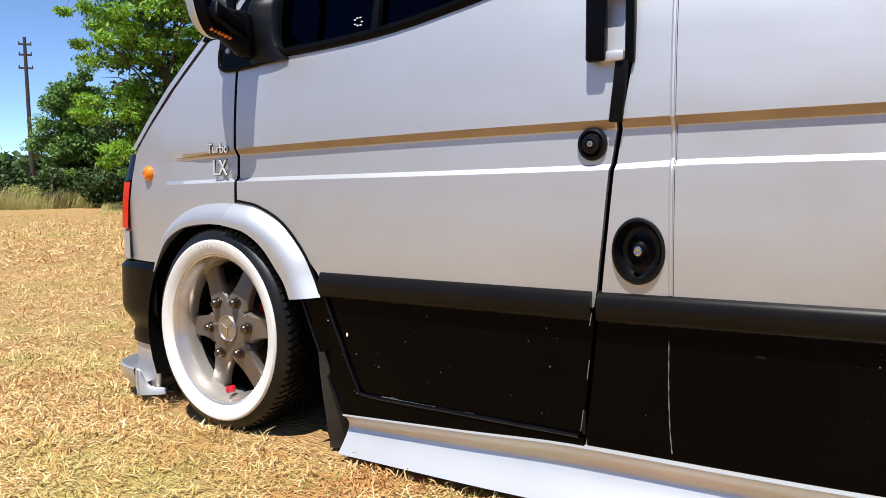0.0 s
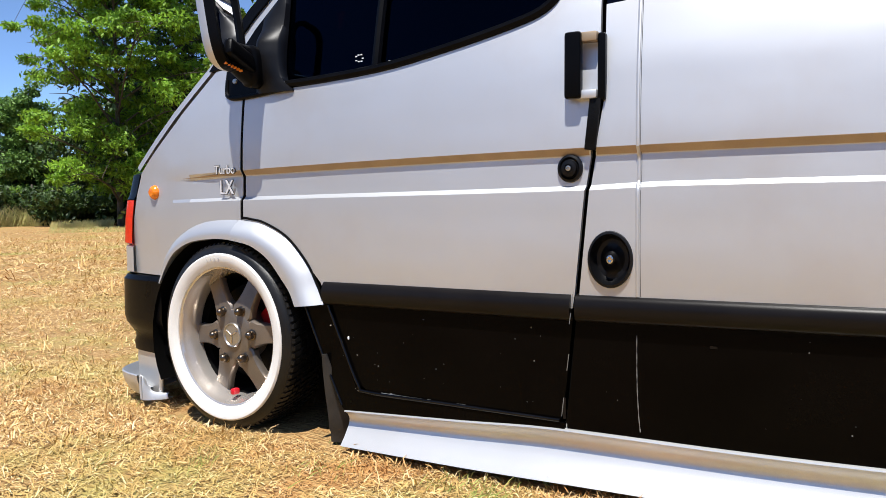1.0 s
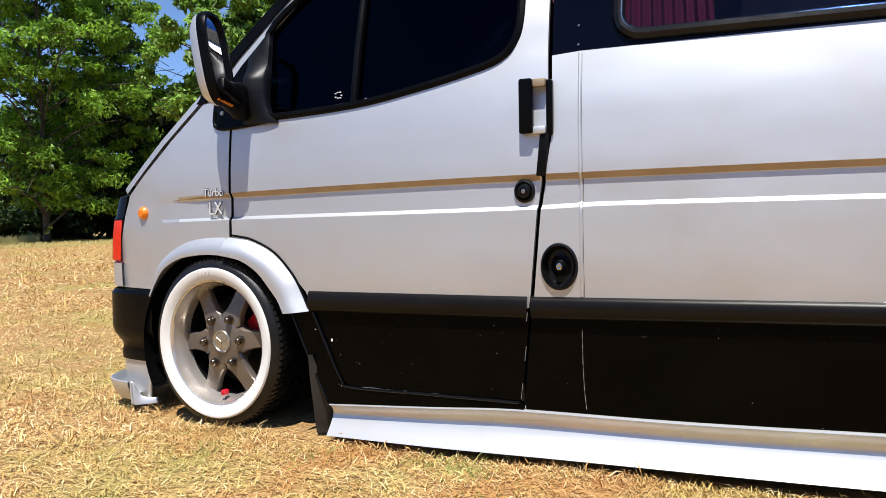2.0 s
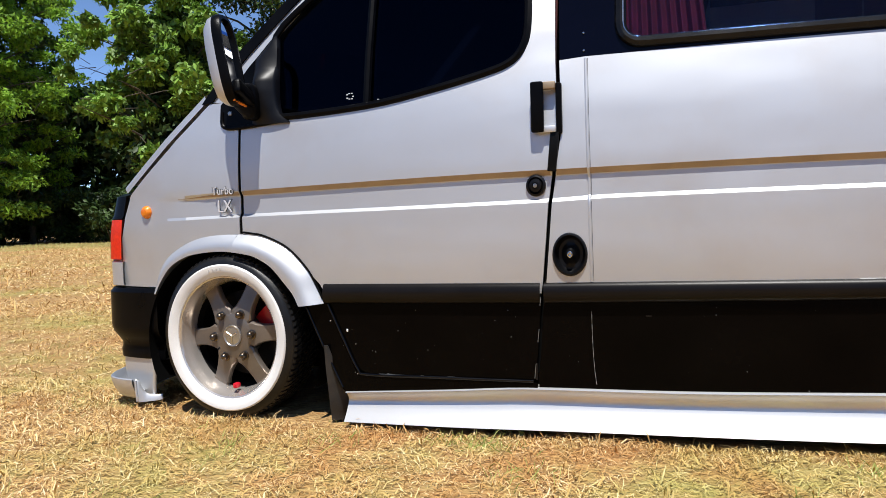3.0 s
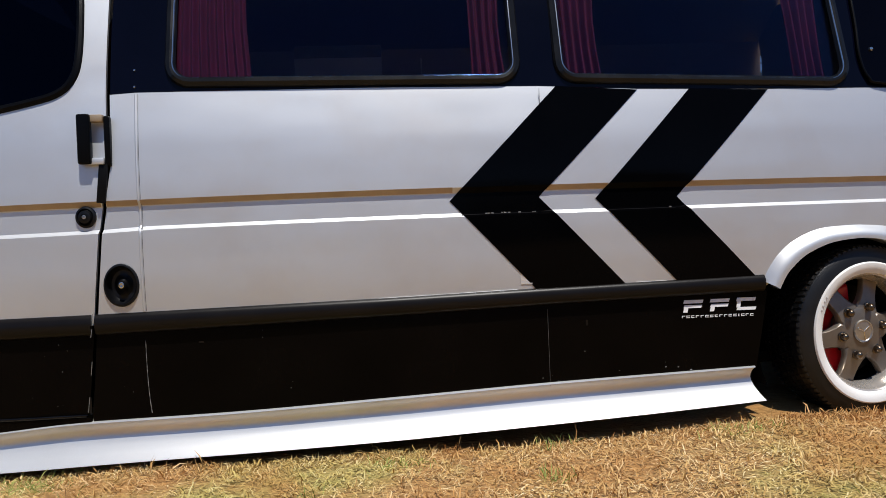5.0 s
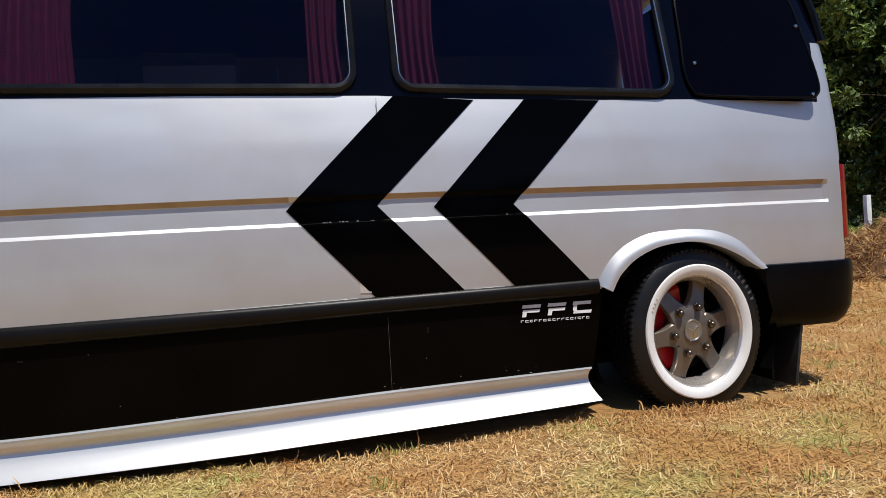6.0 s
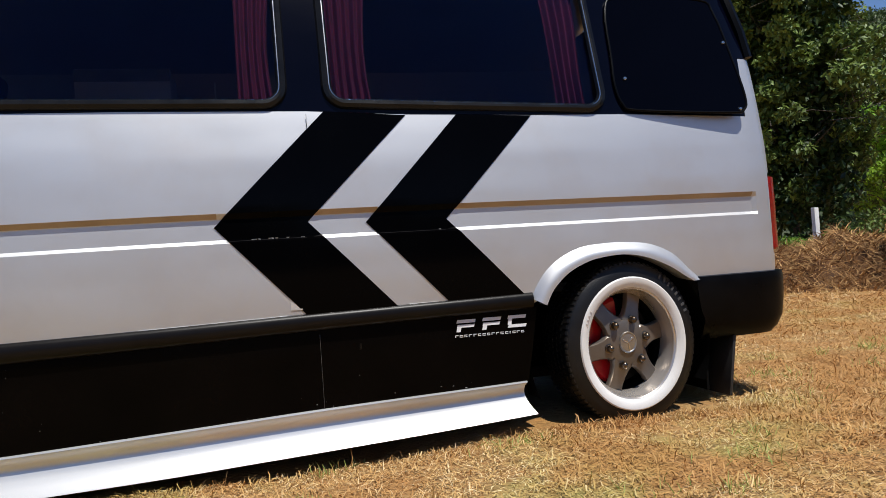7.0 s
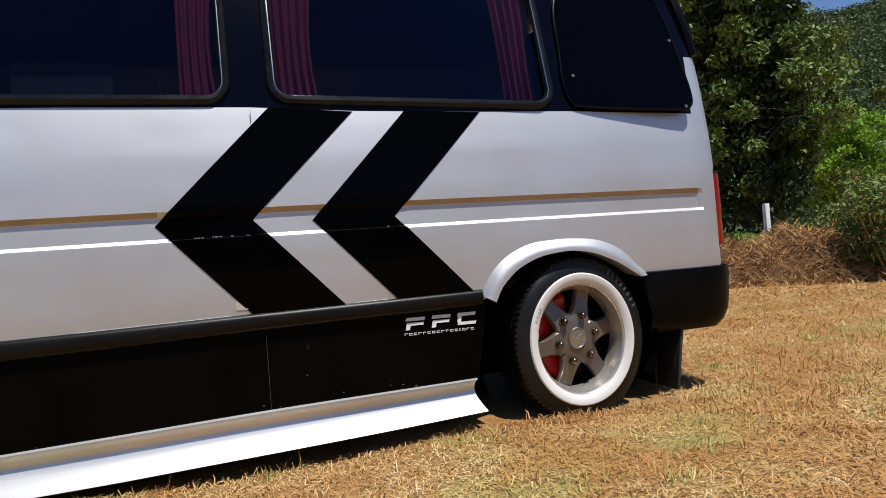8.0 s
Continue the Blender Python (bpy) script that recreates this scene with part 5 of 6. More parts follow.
part("dashboard", box_bm(0.16, CENTRE, 0.98, 0.4, 1.6, 0.2, 0.05, 3), INTERIOR, van)
# unidentified red object; a small chrome box is added as its white glint
part("red_cab_object", box_bm(0.318, 0.206, 1.232, 0.024, 0.03, 0.058, 0.011, 3, (0, 10, 0)), CALIPER, van, "small red object inside the cab")
part("red_object_glint", box_bm(0.309, 0.188, 1.243, 0.012, 0.008, 0.02, 0.003), CHROME, van)
part("inner_cabinet", box_bm(1.80, 1.02, 0.87, 0.75, 0.5, 0.72, 0.02), INTERIOR, van)
part("pale_box", box_bm(1.815, 0.98, 1.355, 0.365, 0.24, 0.27, 0.006), BOARD, van, "pale board box behind the glass")
part("box_edge", box_bm(1.815, 0.858, 1.462, 0.362, 0.004, 0.050, 0.001), surface("grubby_board_edge", (0.34, 0.34, 0.34), (0.22, 0.22, 0.22), 14.0, 0.7), van, "dark torn upper edge of the board box")
part("pale_rod", box_bm(2.168, 0.918, 1.365, 0.006, 0.006, 0.16, 0.002), BOARD, van)

# ---- trees ----
BARK = surface("grey_brown_bark", (0.045, 0.035, 0.025), (0.09, 0.072, 0.055), 6.0, 0.9, 0.0, 0.8, 30)
LEAF_BRIGHT = leafy("bright_feathery_leaves", (0.013, 0.048, 0.006), (0.29, 0.51, 0.048), 0.40)
# leaf colour with the shade of deep foliage put into it
LEAF_SHADE = leafy("shade_toned_leaves", (0.004, 0.013, 0.003), (0.052, 0.096, 0.02), 0.12)
LEAF_OLIVE = leafy("olive_glossy_leaves", (0.003, 0.009, 0.002), (0.18, 0.26, 0.052), 0.12)
LEAF_MID = leafy("fresh_broad_leaves", (0.008, 0.028, 0.005), (0.15, 0.29, 0.045), 0.15)
# sunlight is put into the next two, brighter leaf colours
LEAF_BROAD = leafy("sunlit_broad_leaves", (0.004, 0.014, 0.003), (0.21, 0.37, 0.05), 0.15)
LEAF_ROUND = leafy("sunlit_round_tree_leaves", (0.016, 0.050, 0.010), (0.17, 0.31, 0.06), 0.2)
LEAF_HILL = leafy("hillside_leaves", (0.006, 0.018, 0.006), (0.085, 0.125, 0.036), 0.2)
LEAF_DRY = leafy("yellowing_weed_leaves", (0.10, 0.14, 0.025), (0.42, 0.42, 0.12), 0.3)
LEAF_WEED = leafy("weed_leaves", (0.06, 0.16, 0.02), (0.26, 0.42, 0.055), 0.35)
DRY_STEM = surface("dry_stems", (0.62, 0.50, 0.22), (0.38, 0.40, 0.11), 3.0, 0.85, island=True)
BRUSH = surface("dead_straw_brush", (0.13, 0.05, 0.015), (0.68, 0.41, 0.165), 3.0, 0.9, island=True)


def leaves_mesh(name, centres, spread, count, size, rs, mat, parent, slim=0.45, droop=0.3, flat=0.62):
    """Many small leaves, each a folded blade of four corners, scattered about the ends of twigs."""
    k = len(centres)
    pick = rs.integers(0, k, count)
    c = np.array(centres)[pick]
    sp = np.array(spread)[pick][:, None]
    d = rs.normal(size=(count, 3))
    d /= np.linalg.norm(d, axis=1)[:, None]
    rad = rs.random((count, 1)) ** 0.5
    pos = c + d * rad * sp * np.array([1, 1, flat])
    ax = rs.normal(size=(count, 3)) + d * 0.7
    ax[:, 2] -= droop
    ax /= np.linalg.norm(ax, axis=1)[:, None]
    nr = rs.normal(size=(count, 3)) * 0.75 + np.array([0, -0.2, 0.9])
    sd = np.cross(ax, nr)
    sd /= np.linalg.norm(sd, axis=1)[:, None] + 1e-9
    up = np.cross(sd, ax)
    ln = size * (0.6 + 0.8 * rs.random((count, 1)))
    w = ln * slim
    v = np.empty((count, 4, 3))
    v[:, 0] = pos - ax * ln * 0.5
    v[:, 1] = pos + sd * w * 0.5 + up * w * 0.18
    v[:, 2] = pos + ax * ln * 0.5
    v[:, 3] = pos - sd * w * 0.5 + up * w * 0.18
    idx = np.arange(count * 4).reshape(count, 4)
    tri = np.concatenate([idx[:, [0, 1, 2]], idx[:, [0, 2, 3]]], 1).reshape(-1, 3)
    me = bpy.data.meshes.new(name)
    me.vertices.add(count * 4)
    me.vertices.foreach_set("co", v.reshape(-1))
    me.loops.add(len(tri) * 3)
    me.loops.foreach_set("vertex_index", tri.reshape(-1).astype(np.int32))
    me.polygons.add(len(tri))
    me.polygons.foreach_set("loop_start", np.arange(0, len(tri) * 3, 3, dtype=np.int32))
    me.update(calc_edges=True)
    me.materials.append(mat)
    ob = new(name, me)
    ob.parent = parent
    return ob


def limb_tube(verts, faces, pts, radii, n=7):
    start = len(verts)
    for i, p in enumerate(pts):
        a, b = pts[max(i - 1, 0)], pts[min(i + 1, len(pts) - 1)]
        t = (b - a).normalized()
        s = t.cross(Vector((0.31, 0.9, 0.2))).normalized()
        u = s.cross(t)
        for k in range(n):
            g = 2 * math.pi * k / n
            verts.append(p + (s * math.cos(g) + u * math.sin(g)) * radii[i])
    for i in range(len(pts) - 1):
        for k in range(n):
            q = (k + 1) % n
            faces.append((start + i * n + k, start + i * n + q, start + (i + 1) * n + q, start + (i + 1) * n + k))


def make_tree(name, at, height, crown_r, base_h, seed, leaf_mat, count, leaf, label, trunk_r=0.16, slim=0.45, limbs=16, clump=0.85, lean=0.0, column=False, flat=0.62, core=0):
    rg = random.Random(seed)
    rs = np.random.default_rng(seed)
    tree = thing(name, at, label, "tree")
    tree.location = at
    verts, faces, ends, spread = [], [], [], []
    pts, radii, p = [], [], Vector((0, 0, -0.1))
    for i in range(10):
        s = i / 9
        pts.append(Vector((lean * s + 0.12 * math.sin(seed + 3 * s) * s * height / 8, 0.1 * math.sin(2 * seed + 4 * s) * s * height / 8, -0.1 + s * height * 0.92)))
        radii.append(trunk_r * (1.25 if i == 0 else 1 - 0.93 * s))
    limb_tube(verts, faces, pts, radii)
    for k in range(limbs):
        s = (base_h / height) + (0.94 - base_h / height) * (k + rg.random() * 0.6) / limbs
        i = min(int(s * 9), 8)
        root = pts[i].lerp(pts[i + 1], s * 9 - i)
        a = k * 2.4 + rg.random() * 0.7
        reach = crown_r * (0.55 + 0.5 * rg.random()) * (1.0 if column else (1.0 - 0.55 * max(0, (s - 0.45) / 0.55)) * (0.75 if s < 0.25 else 1))
        rise = reach * (0.25 + 0.45 * rg.random())
        tip = root + Vector((math.cos(a) * reach, math.sin(a) * reach, rise))
        path = [root, root.lerp(tip, 0.35) + Vector((0, 0, 0.10 * reach)), root.lerp(tip, 0.7) + Vector((rg.uniform(-.1, .1), rg.uniform(-.1, .1), 0.08 * reach)), tip]
        r0 = max(0.018, trunk_r * 0.45 * (1 - s * 0.7))
        limb_tube(verts, faces, path, [r0, r0 * 0.7, r0 * 0.45, r0 * 0.15], 5)
        for b in range(5):
            t = 0.35 + 0.65 * (b + rg.random()) / 5
            stem = root.lerp(tip, t) + Vector((0, 0, 0.08 * reach))
            off = Vector((rg.gauss(0, 1), rg.gauss(0, 1), rg.gauss(0.25, 0.7))).normalized() * reach * (0.22 + 0.22 * rg.random())
            end = stem + off
            limb_tube(verts, faces, [stem, stem.lerp(end, 0.5) + Vector((0, 0, 0.04)), end], [r0 * 0.35, r0 * 0.22, 0.006], 4)
            ends.append(end)
            spread.append(clump * (0.6 + 0.7 * rg.random()))
    ends.append(pts[-1])
    spread.append(clump)
    me = bpy.data.meshes.new("trunk")
    me.from_pydata([tuple(v) for v in verts], [], faces)
    me.materials.append(BARK)
    me.shade_smooth()
    tr = new("trunk", me)
    tr.parent = tree
    # inner leaves whose dark colour stands for the shade in the crown's gaps
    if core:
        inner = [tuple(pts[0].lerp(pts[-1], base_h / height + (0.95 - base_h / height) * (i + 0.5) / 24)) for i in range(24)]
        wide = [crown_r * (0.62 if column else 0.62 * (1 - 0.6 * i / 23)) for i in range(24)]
        leaves_mesh("inner_shade_leaves", inner, wide, core, leaf * 1.2, rs, LEAF_SHADE, tree, 0.5)
    leaves_mesh("crown", [tuple(e) for e in ends], spread, count, leaf, rs, leaf_mat, tree, slim, 0.3, flat)
    return tree


EYE_MID = Vector((1.5, -1.8, 0))
EYE_END = Vector((2.35, -2.24, 0))


def bearing(az, dist, z=0.0):
    a = radians(az)
    eye = EYE_MID if az < 0 else EYE_END
    return (eye.x + math.sin(a) * dist, eye.y + math.cos(a) * dist, z)


LOCUST = "tall feathery bright green tree at the edge of the lawn"
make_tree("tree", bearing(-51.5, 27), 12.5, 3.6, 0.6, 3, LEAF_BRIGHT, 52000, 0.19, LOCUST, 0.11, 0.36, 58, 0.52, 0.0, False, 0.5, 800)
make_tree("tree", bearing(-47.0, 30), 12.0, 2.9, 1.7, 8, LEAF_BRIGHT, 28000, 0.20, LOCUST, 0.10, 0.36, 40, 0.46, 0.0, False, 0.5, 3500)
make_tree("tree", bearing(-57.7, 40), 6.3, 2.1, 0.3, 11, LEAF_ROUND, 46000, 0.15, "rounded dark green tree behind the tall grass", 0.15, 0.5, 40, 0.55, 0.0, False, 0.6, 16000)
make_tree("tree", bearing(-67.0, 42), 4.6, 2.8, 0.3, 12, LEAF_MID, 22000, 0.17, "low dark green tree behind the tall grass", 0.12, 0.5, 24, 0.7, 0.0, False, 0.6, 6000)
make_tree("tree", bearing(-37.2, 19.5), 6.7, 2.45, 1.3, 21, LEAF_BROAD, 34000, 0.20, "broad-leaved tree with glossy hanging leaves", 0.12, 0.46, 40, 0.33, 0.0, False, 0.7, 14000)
make_tree("tree", bearing(-30.0, 22), 12.0, 3.4, 0.8, 27, LEAF_SHADE, 24000, 0.18, "leafy tree coloured for the shade of its neighbours", 0.16, 0.5, 24, 0.95)
make_tree("tree", bearing(-40.0, 33), 6.0, 3.2, 0.3, 31, LEAF_SHADE, 16000, 0.34, "leafy tree coloured for the shade of its neighbours", 0.16, 0.5, 24, 1.1)
make_tree("tree", bearing(-47.5, 34), 6.5, 3.8, 0.2, 33, LEAF_SHADE, 16000, 0.34, "undergrowth tree in shade-toned leaves behind the lawn's edge", 0.16, 0.5, 24, 1.1)
make_tree("tree", bearing(-51.5, 36), 5.0, 2.6, 0.2, 35, LEAF_SHADE, 16000, 0.28, "undergrowth tree in shade-toned leaves behind the lawn's edge", 0.16, 0.5, 24, 1.1)
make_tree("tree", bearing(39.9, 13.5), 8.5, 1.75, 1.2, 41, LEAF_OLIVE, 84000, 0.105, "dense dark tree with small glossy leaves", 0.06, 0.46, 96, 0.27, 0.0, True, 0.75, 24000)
make_tree("tree", bearing(35.5, 16.5), 9.0, 1.9, 0.2, 45, LEAF_SHADE, 30000, 0.14, "tree in shade-toned leaves crowded behind its neighbour", 0.07, 0.45, 40, 0.6, 0.0, True)
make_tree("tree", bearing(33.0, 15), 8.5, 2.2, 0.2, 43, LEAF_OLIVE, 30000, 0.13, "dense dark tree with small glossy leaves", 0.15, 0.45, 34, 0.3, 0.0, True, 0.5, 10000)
make_tree("tree", bearing(45.9, 27), 4.7, 1.7, 1.4, 47, LEAF_BRIGHT, 18000, 0.13, "small bright green tree below the hill", 0.10, 0.45, 30, 0.42)
make_tree("tree", bearing(50.5, 31), 3.4, 2.6, 0.1, 49, LEAF_OLIVE, 16000, 0.15, "low dark tree below the hill", 0.12, 0.45, 24, 0.6)
make_tree("tree", bearing(46.2, 42), 4.4, 2.6, 0.2, 51, LEAF_OLIVE, 26000, 0.19, "dark tree at the foot of the hill", 0.14, 0.5, 32, 0.75)
make_tree("tree", bearing(50.0, 48), 5.0, 3.2, 0.2, 53, LEAF_MID, 26000, 0.21, "dark tree at the foot of the hill", 0.14, 0.5, 32, 0.8)


# ---- shrubs, tall grass and fence along the lawn's edge ----
def stems(name, spots, mat, label, category, parent=None):
    """Thin bent stems, two quads each."""
    s = np.array(spots)
    n = len(s)
    base, tip, w = s[:, 0:3], s[:, 3:6], s[:, 6:7]
    mid = base * 0.45 + tip * 0.55
    mid[:, 2] += 0.12 * (tip[:, 2] - base[:, 2])
    d = tip - base
    sd = np.cross(d, np.array([0.35, 0.94, 0.05]))
    sd /= np.linalg.norm(sd, axis=1)[:, None] + 1e-9
    v = np.stack([base - sd * w, base + sd * w, mid + sd * w * 0.8, mid - sd * w * 0.8, tip], 1)
    i = np.arange(n)[:, None] * 5
    tri = np.concatenate([i + [0, 1, 2], i + [0, 2, 3], i + [3, 2, 4]], 1).reshape(-1, 3)
    me = bpy.data.meshes.new(name)
    me.vertices.add(n * 5)
    me.vertices.foreach_set("co", v.reshape(-1))
    me.loops.add(len(tri) * 3)
    me.loops.foreach_set("vertex_index", tri.reshape(-1).astype(np.int32))
    me.polygons.add(len(tri))
    me.polygons.foreach_set("loop_start", np.arange(0, len(tri) * 3, 3, dtype=np.int32))
    me.update(calc_edges=True)
    me.materials.append(mat)
    return tagged(new(name, me), label, category, kind="stuff")


rs = np.random.default_rng(77)


def strip(n, az0, az1, d0, d1, h0, h1, width, sway):
    out = []
    for _ in range(n):
        x, y, _z = bearing(rs.uniform(az0, az1), rs.uniform(d0, d1))
        z = ground_z(x, y)
        h = rs.uniform(h0, h1) * (0.75 + 0.9 * noise.noise(Vector((x * 0.35, y * 0.35, 7))))
        a = rs.uniform(0, 2 * math.pi)
        out.append((x, y, z, x + sway * h * math.cos(a), y + sway * h * math.sin(a), z + h, width * rs.uniform(0.6, 1.3)))
    return out


stems("tall_grass", strip(15000, -72, -55.2, 30.5, 38, 0.3, 1.15, 0.016, 0.45) + strip(3000, -56, -52, 26, 31, 0.1, 0.4, 0.012, 0.35), DRY_STEM, "tall yellow-green grass along the lawn's edge", "grass")
stems("green_verge", strip(9000, -56, -30, 21.0, 25.5, 0.02, 0.10, 0.012, 0.5), DRY_STEM, "short green grass under the trees", "grass")
for az, dist, r, h in ((42.4, 12.0, 0.3, 0.62), (44.6, 12.4, 0.5, 0.95), (47.4, 9.5, 0.30, 0.95), (49.0, 9.2, 0.42, 1.05), (39.2, 12.2, 0.3, 0.55), (47.4, 12.9, 0.8, 1.3), (50.8, 9.4, 0.6, 1.2)):
    bx, by, _ = bearing(az, dist)
    rg2 = np.random.default_rng(int(az * 10))
    bush = thing("shrub", (bx, by, 0), "green and brown weedy shrub behind the straw bank", "shrub")
    cs = [(rg2.uniform(-r, r) * 0.8, rg2.uniform(-r, r) * 0.8, h * rg2.uniform(0.15, 1.0)) for _ in range(26)]
    st_v, st_f = [], []
    for c in cs:
        limb_tube(st_v, st_f, [Vector((c[0] * 0.2, c[1] * 0.2, -0.05)), Vector((c[0] * 0.7, c[1] * 0.7, c[2] * 0.6)), Vector(c)], [0.012, 0.008, 0.004], 4)
    me = bpy.data.meshes.new("stem")
    me.from_pydata([tuple(v) for v in st_v], [], st_f)
    me.materials.append(BRUSH)
    o = new("stem", me)
    o.parent = bush
    leaves_mesh("leaves", cs, [0.22] * 26, 1900, 0.075, rg2, LEAF_WEED if h < 0.7 else LEAF_OLIVE, bush, 0.35)
    if h > 0.7:
        leaves_mesh("dry_leaves", cs, [0.2] * 26, 350, 0.05, rg2, BRUSH, bush, 0.3)
# shrubs in the shade-toned leaf colour paint the deep shade under the trees
for az, dist, r, h in ((-57, 33, 1.2, 1.3), (-55, 30, 1.0, 1.0), (-63, 36, 1.6, 1.6), (-52, 31, 1.5, 1.6), (-49, 31, 1.6, 1.7), (-45, 31, 1.7, 1.6), (-42, 29, 1.6, 1.7), (-38, 27, 1.6, 2.0), (-34, 24, 1.5, 2.0)):
    bx, by, _ = bearing(az, dist)
    rg2 = np.random.default_rng(int(-az * 10))
    bush = thing("shrub", (bx, by, 0), "dense shrub in shade-toned leaves under the trees", "shrub")
    cs = [(rg2.normal(0, r * 0.55), rg2.normal(0, r * 0.55), h * rg2.uniform(0.15, 1.0)) for _ in range(30)]
    st_v, st_f = [], []
    for c in cs:
        limb_tube(st_v, st_f, [Vector((c[0] * 0.2, c[1] * 0.2, -0.05)), Vector((c[0] * 0.7, c[1] * 0.7, c[2] * 0.6)), Vector(c)], [0.02, 0.014, 0.006], 4)
    me = bpy.data.meshes.new("stem")
    me.from_pydata([tuple(v) for v in st_v], [], st_f)
    me.materials.append(BARK)
    o = new("stem", me)
    o.parent = bush
    leaves_mesh("leaves", cs, [0.55] * 30, 5200, 0.2, rg2, LEAF_SHADE, bush, 0.45)

for az, dist, r, h in ((-60.9, 34.5, 0.9, 1.1), (-59.6, 34.0, 0.9, 1.2), (-57.9, 33.2, 0.9, 1.5), (-56.9, 32.8, 1.0, 1.8), (-55.9, 32.0, 1.0, 2.0), (-63.5, 36.0, 1.1, 1.3)):
    bx, by, _ = bearing(az, dist)
    rg2 = np.random.default_rng(int(-az * 13))
    bush = thing("shrub", (bx, by, 0), "yellow-green weedy shrub along the old fence", "shrub")
    cs = [(rg2.normal(0, r * 0.5), rg2.normal(0, r * 0.5), h * 0.72 * rg2.uniform(0.1, 1.0)) for _ in range(24)]
    st_v, st_f = [], []
    for c in cs:
        limb_tube(st_v, st_f, [Vector((c[0] * 0.2, c[1] * 0.2, -0.05)), Vector((c[0] * 0.7, c[1] * 0.7, c[2] * 0.6)), Vector(c)], [0.016, 0.011, 0.005], 4)
    me = bpy.data.meshes.new("stem")
    me.from_pydata([tuple(v) for v in st_v], [], st_f)
    me.materials.append(DRY_STEM)
    o = new("stem", me)
    o.parent = bush
    leaves_mesh("leaves", cs, [0.30] * 24, 1500, 0.12, rg2, LEAF_DRY if az < -56.5 else LEAF_WEED, bush, 0.3)

WOOD = surface("weathered_wood", (0.26, 0.22, 0.17), (0.16, 0.13, 0.10), 8.0, 0.9, 0.0, 0.5, 60)
POLE_WOOD = surface("dark_pole_timber", (0.03, 0.02, 0.024), (0.05, 0.034, 0.036), 5.0, 0.85, 0.0, 0.4, 60)
for az, dist, h in ((-59.15, 32.0, 1.55), (-58.45, 32.6, 1.5), (-57.1, 33.0, 1.6)):
    x, y, _ = bearing(az, dist)
    p = thing("fence_post", (x, y, 0), "weathered wooden fence post in tall grass", "fence post", "old fence along the lawn")
    tube("post", [(x, y, -0.1), (x + 0.01, y, h * 0.5), (x + 0.03, y, h)], [0.05, 0.045, 0.04], WOOD, p, up=Vector((0.1, 1, 0.1)))
p0, p1 = bearing(-59.1, 32.0), bearing(-58.4, 32.4)
brace = thing("fence_brace", (*p0[:2], 0), "slanting wooden brace of the old fence", "fence brace")
tube("brace", [(p0[0], p0[1], 0.75), (p1[0], p1[1], 0.1)], 0.035, WOOD, brace, up=Vector((0.1, 1, 0.1)))

# utility pole
x, y, _ = bearing(-60.65, 62)
pole = thing("utility_pole", (x, y, 0), "dark timber utility pole with short crossarms", "utility pole")
tube("pole", [(x, y, -0.2), (x - 0.03, y, 5.5), (x - 0.12, y, 11.75)], [0.17, 0.14, 0.11], POLE_WOOD, pole, up=Vector((0.1, 1, 0.1)), n=10)
for z, w in ((11.25, 0.85), (10.5, 0.85), (9.55, 0.95)):
    arm = part("crossarm", box_bm(x - 0.1, y, z, w, 0.13, 0.13, 0.01, 1, (0, 0, 50)), POLE_WOOD, pole)
    for k in (-0.45, 0.45):
        v, f = revolve([(0.0, -0.09), (0.035, -0.09), (0.05, 0.0), (0.04, 0.06), (0, 0.09)], 8, Matrix.Translation((x - 0.1 + k * w * 0.64, y + k * w * 0.77, z + 0.13)) @ pose(0, 0, 0, 90, 0, 0))
        raw("insulator", v, f, POLE_WOOD, arm)

# white marker post
x, y, _ = bearing(41.1, 11.2)
mk = thing("marker_post", (x, y, 0), "white painted marker post behind the straw bank", "post")
part("post", box_bm(x, y, 0.46, 0.07, 0.07, 1.08, 0.008, 2), surface("white_post_paint", (0.8, 0.8, 0.78), (0.68, 0.67, 0.63), 12.0, 0.6), mk)

# bank of dead straw
def bank_z(az, d):
    s = max(0.0, 1 - ((d - 10.0) / 1.0) ** 2)
    e = min(max((az - 29) / 4, 0), 1) * (1 - 0.6 * min(max((az - 45.0) / 3.0, 0), 1))
    return s * e * (0.52 + 0.16 * noise.noise(Vector((az * 0.6, d * 2.1, 2))))


def heap_z(az, d):
    x, y, _ = bearing(az, d)
    h = bank_z(az, d)
    lumps = 0.24 * noise.noise(Vector((x * 2.6, y * 2.6, 4))) + 0.09 * noise.noise(Vector((x * 5.5, y * 5.5, 9))) + 0.04 * noise.noise(Vector((x * 11, y * 11, 0)))
    return x, y, ground_z(x, y) - 0.02, h + lumps * min(1.0, 4 * h)


rows = []
for i in range(190):
    az = 28 + 26 * i / 189
    row = []
    for k in range(41):
        x, y, z, h = heap_z(az, 9.0 + 2.0 * k / 40)
        row.append((x, y, z + h))
    rows.append(row)
tagged(loft("straw_bank", rows, surface("dead_straw_bank", (0.035, 0.014, 0.005), (0.17, 0.078, 0.025), 9.0, 0.95, 0.0, 0.9, 60), None, sharp=80), "low bank of brown dead straw and brush", "bank", kind="stuff")
brush = []
